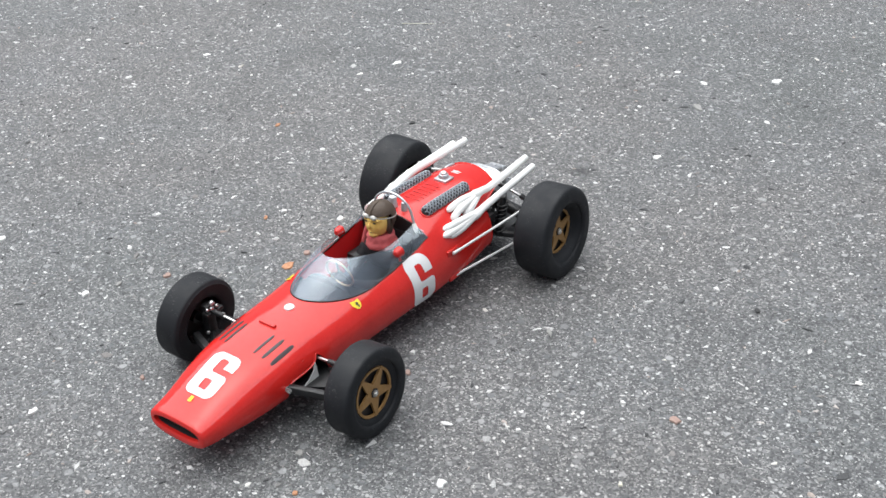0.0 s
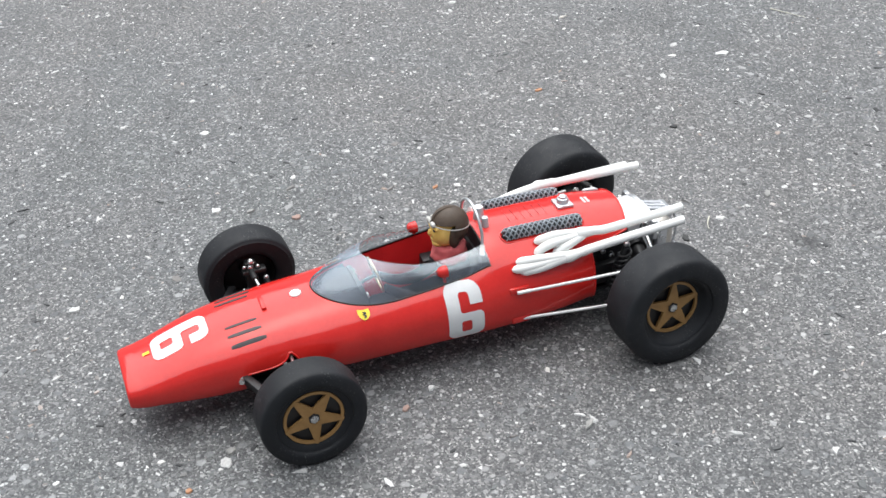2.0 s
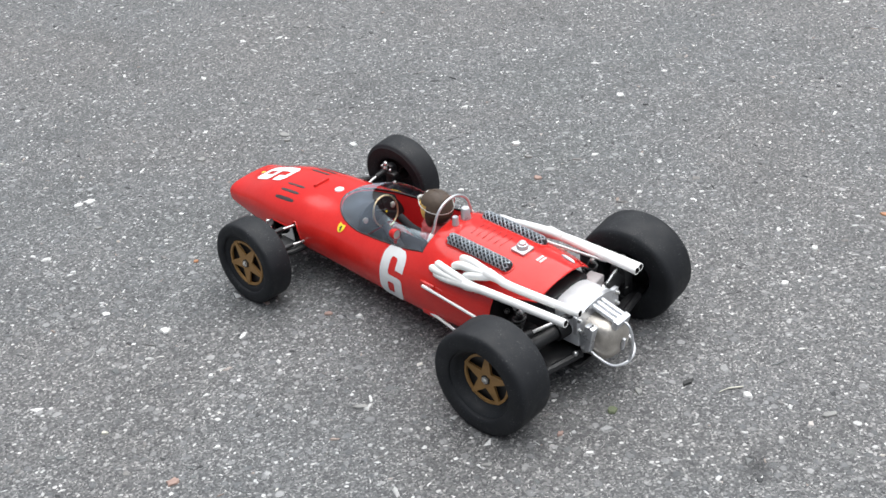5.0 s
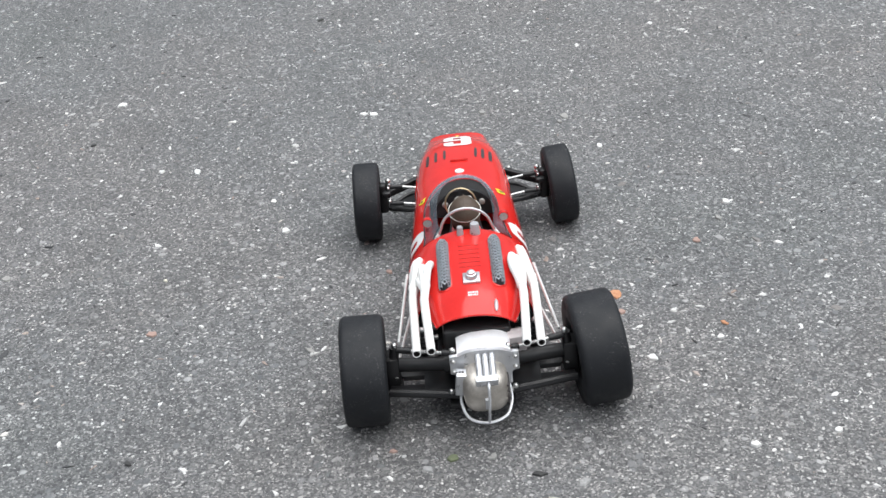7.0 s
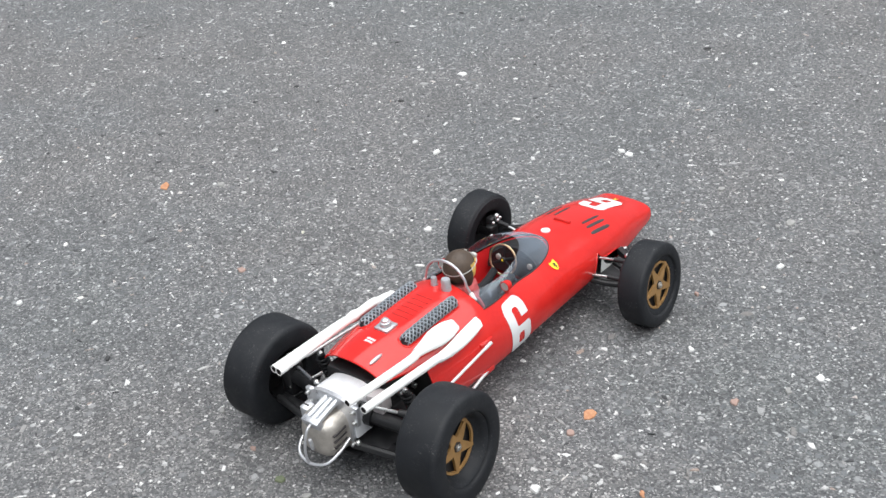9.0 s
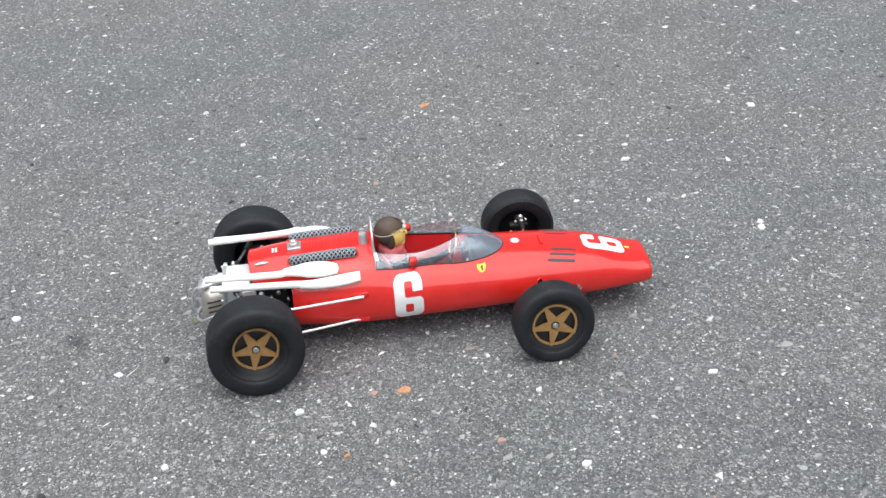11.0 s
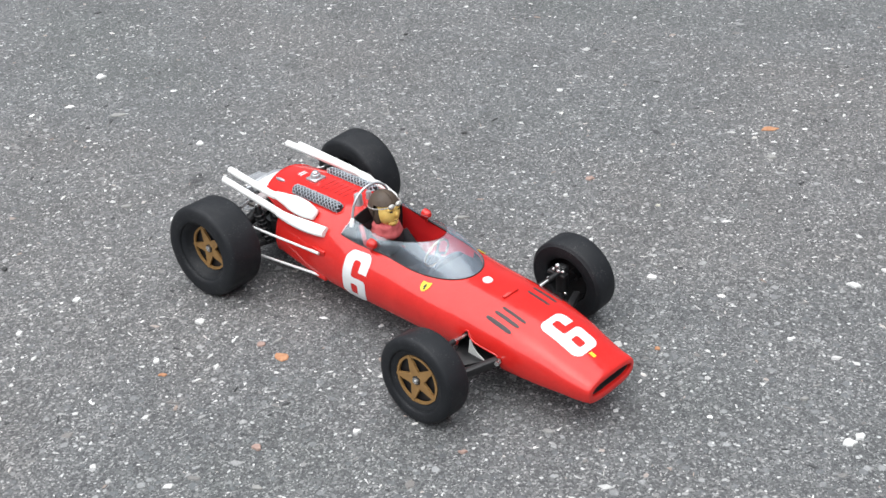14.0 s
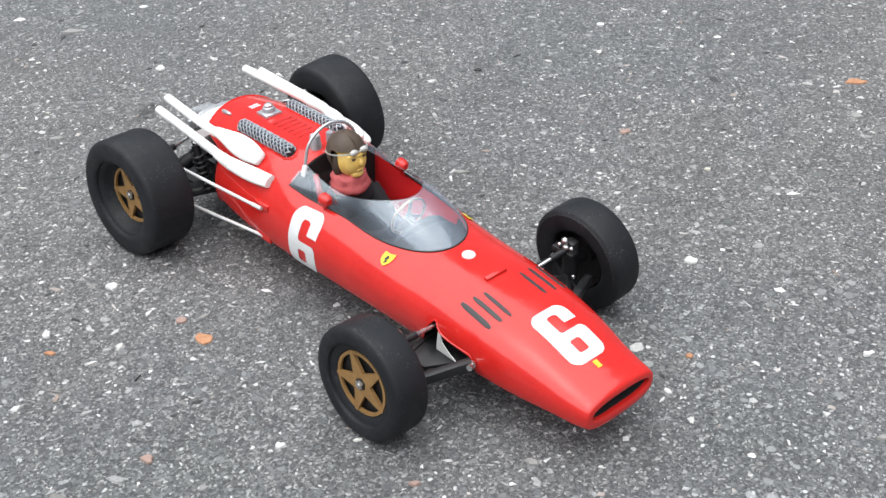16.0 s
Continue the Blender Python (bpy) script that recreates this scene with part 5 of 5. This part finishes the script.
# ---------------------------------------------------------------- the doll at the wheel: one plain mesh
def build_doll():
    bm = bmesh.new()
    start = 0

    def done(index):
        nonlocal start
        bm.faces.ensure_lookup_table()
        for f in bm.faces[start:]:
            f.material_index = index
        start = len(bm.faces)

    cx, cy, cz = SHIFT, -0.001, 0.1058
    # shoulders
    ball(bm, (cx, -0.004, 0.064), 1.0, (0.025, 0.013, 0.0165), 24, 14)
    done(3)
    for s in (-1, 1):
        tube(bm, spline([(cx + s * 0.021, -0.003, 0.066), (cx + s * 0.022, 0.018, 0.050), (cx + s * 0.013, 0.042, 0.056), (cx + s * 0.010, 0.060, 0.068)], 14), list(np.linspace(0.0070, 0.0036, 14)), 12)
    done(3)
    # scarf
    lathe(bm, [(0.0, 0.0745), (0.0140, 0.0752), (0.0157, 0.0780), (0.0146, 0.0812), (0.0134, 0.0835), (0.0138, 0.0868), (0.0120, 0.0898), (0, 0.0898)], Matrix.Translation((cx, cy, 0)), 40)
    bm.faces.ensure_lookup_table()
    for v in {v for f in bm.faces[start:] for v in f.verts}:
        a = math.atan2(v.co.y - cy, v.co.x - cx)
        fold = 1 + 0.035 * math.sin(5 * a + 260 * v.co.z) + 0.025 * math.sin(11 * a - 420 * v.co.z)
        v.co.x, v.co.y = cx + (v.co.x - cx) * fold, cy + (v.co.y - cy) * fold
        if v.co.z > 0.086:
            v.co.z += 0.0007 * math.sin(7 * a) + 0.0006 * math.sin(17 * a + 1)
    done(2)
    # face
    ball(bm, (cx, cy + 0.0035, cz - 0.0040), 1.0, (0.0115, 0.0120, 0.0140), 24, 18)
    ball(bm, (cx, cy + 0.0152, cz - 0.0030), 1.0, (0.0018, 0.0026, 0.0034), 12, 8)
    ball(bm, (cx, cy + 0.0100, cz - 0.0135), 1.0, (0.0058, 0.0046, 0.0040), 14, 10)
    ball(bm, (cx, cy + 0.0118, cz + 0.0030), 1.0, (0.0092, 0.0040, 0.0017), 16, 8)
    ball(bm, (cx, cy + 0.0136, cz - 0.0092), 1.0, (0.0036, 0.0018, 0.0010), 14, 8)
    done(1)
    for s in (-1, 1):
        ball(bm, (cx + s * 0.0046, cy + 0.0137, cz + 0.0004), 1.0, (0.0020, 0.0010, 0.0008), 10, 6)
    ball(bm, (cx, cy + 0.0146, cz - 0.0102), 1.0, (0.0022, 0.0008, 0.0003), 10, 6)
    done(0)
    # helmet: a cap drawn down behind, open at the front
    made = bmesh.ops.create_uvsphere(bm, u_segments=32, v_segments=24, radius=1.0, matrix=Matrix.Translation((cx, cy - 0.0015, cz)) @ Matrix.Diagonal((0.0146, 0.0162, 0.0165, 1)))
    drop = [v for v in made["verts"] if (v.co.y > cy + 0.0005 and v.co.z < cz + 0.0045) or v.co.z < cz - 0.0125]
    bmesh.ops.delete(bm, geom=drop, context="VERTS")
    done(0)
    for s in (-1, 1):
        ball(bm, (cx + s * 0.0103, cy - 0.0010, cz - 0.0070), 1.0, (0.0034, 0.0048, 0.0095), 14, 10)
    tube(bm, spline([(cx, cy + 0.0147, cz + 0.006), (cx, cy + 0.009, cz + 0.0138), (cx, cy - 0.003, cz + 0.0166), (cx, cy - 0.0135, cz + 0.0105), (cx, cy - 0.0178, cz)], 24), 0.0005, 6)
    done(0)
    # goggles and strap
    band = [(cx + 0.0150 * math.cos(a), cy - 0.001 + 0.0166 * math.sin(a), cz + 0.0030 + 0.0035 * math.sin(a)) for a in np.linspace(0, 2 * math.pi, 48, endpoint=False)]
    tube(bm, band, 0.00052, 6, closed=True)
    for s in (-1, 1):
        ball(bm, (cx + s * 0.0046, cy + 0.0145, cz + 0.0064), 1.0, (0.0037, 0.0022, 0.0025), 16, 10)
    done(4)
    return bm


doll = part("driver_doll", build_doll(), (leather, face_paint, scarf_cloth, dark_cloth, goggle_grey), None, sharp=60)
tagged(doll, "painted driver doll with brown cap and pink scarf in the cockpit", "doll")


# ---------------------------------------------------------------- stone chips in the asphalt
def scatter_chips(count, reach, seed):
    """Flat broken chips, pressed into the ground with their tops a little proud; one mesh."""
    rng = np.random.default_rng(seed)
    verts, faces = [], []
    for _ in range(count):
        a, d = rng.uniform(0, 2 * math.pi), reach * math.sqrt(rng.uniform())
        cx, cy = d * math.cos(a), d * math.sin(a)
        size = min(0.00170 * math.exp(rng.normal(0.08, 0.48)), 0.0065)
        k = int(rng.integers(3, 7))
        turn, squash = rng.uniform(0, 2 * math.pi), rng.uniform(0.14, 0.45) if rng.uniform() < 0.55 else rng.uniform(0.4, 0.85)
        height = 0.00015 + 0.22 * size * rng.uniform(0.3, 1.0)
        tilt = rng.normal(0, 0.06, 2)
        base = len(verts)
        ring = []
        for t in np.linspace(0, 2 * math.pi, k, endpoint=False):
            t += rng.uniform(-0.4, 0.4)
            q = size * rng.uniform(0.7, 1.35)
            u, v = q * math.cos(t), q * squash * math.sin(t)
            ring.append((u * math.cos(turn) - v * math.sin(turn), u * math.sin(turn) + v * math.cos(turn)))
        for grow, z in ((1.12, -0.0006), (0.80, 1.0)):
            for u, v in ring:
                verts.append((cx + u * grow, cy + v * grow, z if z < 0 else height + tilt[0] * u + tilt[1] * v))
        for i in range(k):
            faces.append((base + i, base + (i + 1) % k, base + k + (i + 1) % k, base + k + i))
        faces.append(tuple(base + k + i for i in range(k)))
    me = bpy.data.meshes.new("stone_chips")
    me.from_pydata(verts, [], faces)
    me.materials.append(chip_stone)
    return new("stone_chips", me)


chips = scatter_chips(98000, 2.4, 11)
tagged(chips, "small pale and grey stone chips set in the asphalt", "stone chips", kind="stuff")


# ---------------------------------------------------------------- single stones and litter on the ground
def flake(length, width, seed, thick=0.0011, points=9):
    """A flat irregular piece lying at the origin."""
    rng = np.random.default_rng(seed)
    bm = bmesh.new()
    rings = [[], [], []]
    for t in np.linspace(0, 2 * math.pi, points, endpoint=False):
        q = rng.uniform(0.55, 1.15)
        u, v = 0.5 * length * q * math.cos(t), 0.5 * width * q * math.sin(t)
        for ring, grow, z in zip(rings, (1.0, 0.97, 0.8), (-0.0004, thick * 0.6, thick * rng.uniform(0.85, 1.1))):
            ring.append(bm.verts.new((u * grow, v * grow, z)))
    for a, b in zip(rings, rings[1:]):
        for k in range(points):
            bm.faces.new((a[k], a[(k + 1) % points], b[(k + 1) % points], b[k]))
    bm.faces.new(rings[2])
    bm.faces.new(rings[0][::-1])
    return bm


KINDS = {
    "w": ("stone", white_stone, "white stone chip lying on the asphalt", "stone", "loose stones"),
    "g": ("stone", grey_stone, "pale grey stone set in the asphalt", "stone", "loose stones"),
    "b": ("brick_crumb", brick_red, "reddish brick crumb on the asphalt", "crumb", "brick crumbs"),
    "o": ("leaf_scrap", dry_leaf, "orange dry leaf scrap on the asphalt", "leaf", "leaf scraps"),
    "l": ("leaf_scrap", dry_leaf, "curled orange dry leaf on the asphalt", "leaf", "leaf scraps"),
    "d": ("dark_crumb", dark_bit, "small black crumb on the asphalt", "crumb", "dark crumbs"),
    "y": ("straw_bit", straw, "small straw scrap on the asphalt", "straw", "straw bits"),
    "m": ("moss_tuft", moss, "small green moss tuft on the asphalt", "moss", ""),
}
# x, y in metres, kind, length and width in millimetres, turn in degrees
LEFT_AHEAD = """
-0.199 0.175 w 9.35 8.4 137
-0.198 0.335 w 5.95 4.2 137
-0.560 0.091 l 20 11 136
-0.500 0.130 g 10.2 9.36 136
-0.106 0.250 o 5.1 4 136
-0.105 0.448 w 11.05 8.4 135
-0.131 0.390 g 7.65 4.2 135
-0.681 0.285 d 5.1 4.68 103
-0.319 0.336 w 14.45 6.6 104
-0.190 0.797 d 9.35 8.58 27
-0.467 0.437 d 6.8 6.24 28
-0.451 0.554 w 12.75 10.2 27
-0.117 0.451 w 9.35 8.58 29
-0.084 0.072 b 6.8 6.24 -10
-0.321 0.096 y 5.95 4.2 -40
-0.076 0.212 g 7.65 6 -96
-0.069 0.045 w 5.95 5.46 -96
-0.215 0.085 w 5 4 -147
"""
LEFT_BEHIND = """
-0.076 -0.424 w 10.2 9.36 136
-0.054 -0.574 g 22.1 9.6 135
-0.309 -0.190 d 6.8 4.8 135
-0.480 -0.178 w 8.5 7.8 135
-0.107 -0.699 w 13.6 12 132
-0.484 -0.473 d 5.95 5.46 102
-0.081 -0.206 b 5.95 5.46 -8
-0.031 -0.221 m 10.2 7.8 -40
-0.320 0.000 b 11.05 7.8 -40
-0.271 0.004 w 5 4 -39
-0.160 -0.052 g 14.45 5.4 -40
-0.146 -0.184 g 8.5 4 -39
"""
RIGHT_AHEAD = """
0.052 0.250 g 8.5 6.6 137
0.120 0.213 b 6.8 4 137
0.234 0.077 b 8.5 6.6 137
0.163 0.126 w 7.65 6 135
0.166 0.302 w 10.2 6.6 106
0.134 0.390 g 12.75 9 106
0.034 0.422 g 9.35 8.4 105
0.280 0.148 w 9.35 7.2 122
0.127 0.376 g 6.8 4.8 122
0.265 0.116 g 7.65 6 122
0.452 0.125 w 10.2 9.36 -42
"""
RIGHT_BEHIND = """
0.155 -0.112 w 13.6 7.2 137
0.138 -0.007 o 14 11 137
0.229 -0.069 o 7.65 4.2 137
0.221 -0.091 w 6.8 6.24 137
0.138 -0.037 b 8.5 6 137
0.286 -0.231 w 6.8 6.24 106
0.216 -0.239 w 7.65 7.02 105
0.002 -0.224 g 9.35 6.6 57
0.038 -0.250 d 10.2 5.4 -8
0.074 -0.362 g 14.45 5.4 -39
0.236 -0.349 d 7.65 7.02 -97
0.374 -0.493 w 13.6 10.2 -98
0.384 -0.255 o 8.5 7.8 -98
"""
for n, line in enumerate((LEFT_AHEAD + LEFT_BEHIND + RIGHT_AHEAD + RIGHT_BEHIND).split("\n")):
    if not line:
        continue
    x, y, kind, length, width, turn = line.split()
    name, material, label, category, group = KINDS[kind]
    thick = {"w": 0.0020, "g": 0.0016, "b": 0.0016, "o": 0.0011, "l": 0.0012, "d": 0.0016, "m": 0.0018}.get(kind, 0.0012)
    piece = part(name, flake(float(length) / 850, float(width) / 850, 40 + n, thick), material, None, sharp=30)
    piece.matrix_world = pose(float(x), float(y), 0.0004, 0, 0, float(turn))
    tagged(piece, label, category, group)
for x, y, turn, length in ((0.441, -0.629, 29, 0.05), (0.052, -0.283, -30, 0.022)):
    bm = bmesh.new()
    tube(bm, spline([(-length / 2, 0, 0.0006), (-length * 0.1, 0.0012, 0.0012), (length / 2, -0.0006, 0.0008)], 12), [0.0004] * 6 + [0.0007] * 6, 7)
    stalk = part("straw_bit", bm, straw, None)
    stalk.matrix_world = pose(x, y, 0.0001, 0, 0, turn)
    tagged(stalk, "thin pale straw lying on the asphalt", "straw", "straw bits")
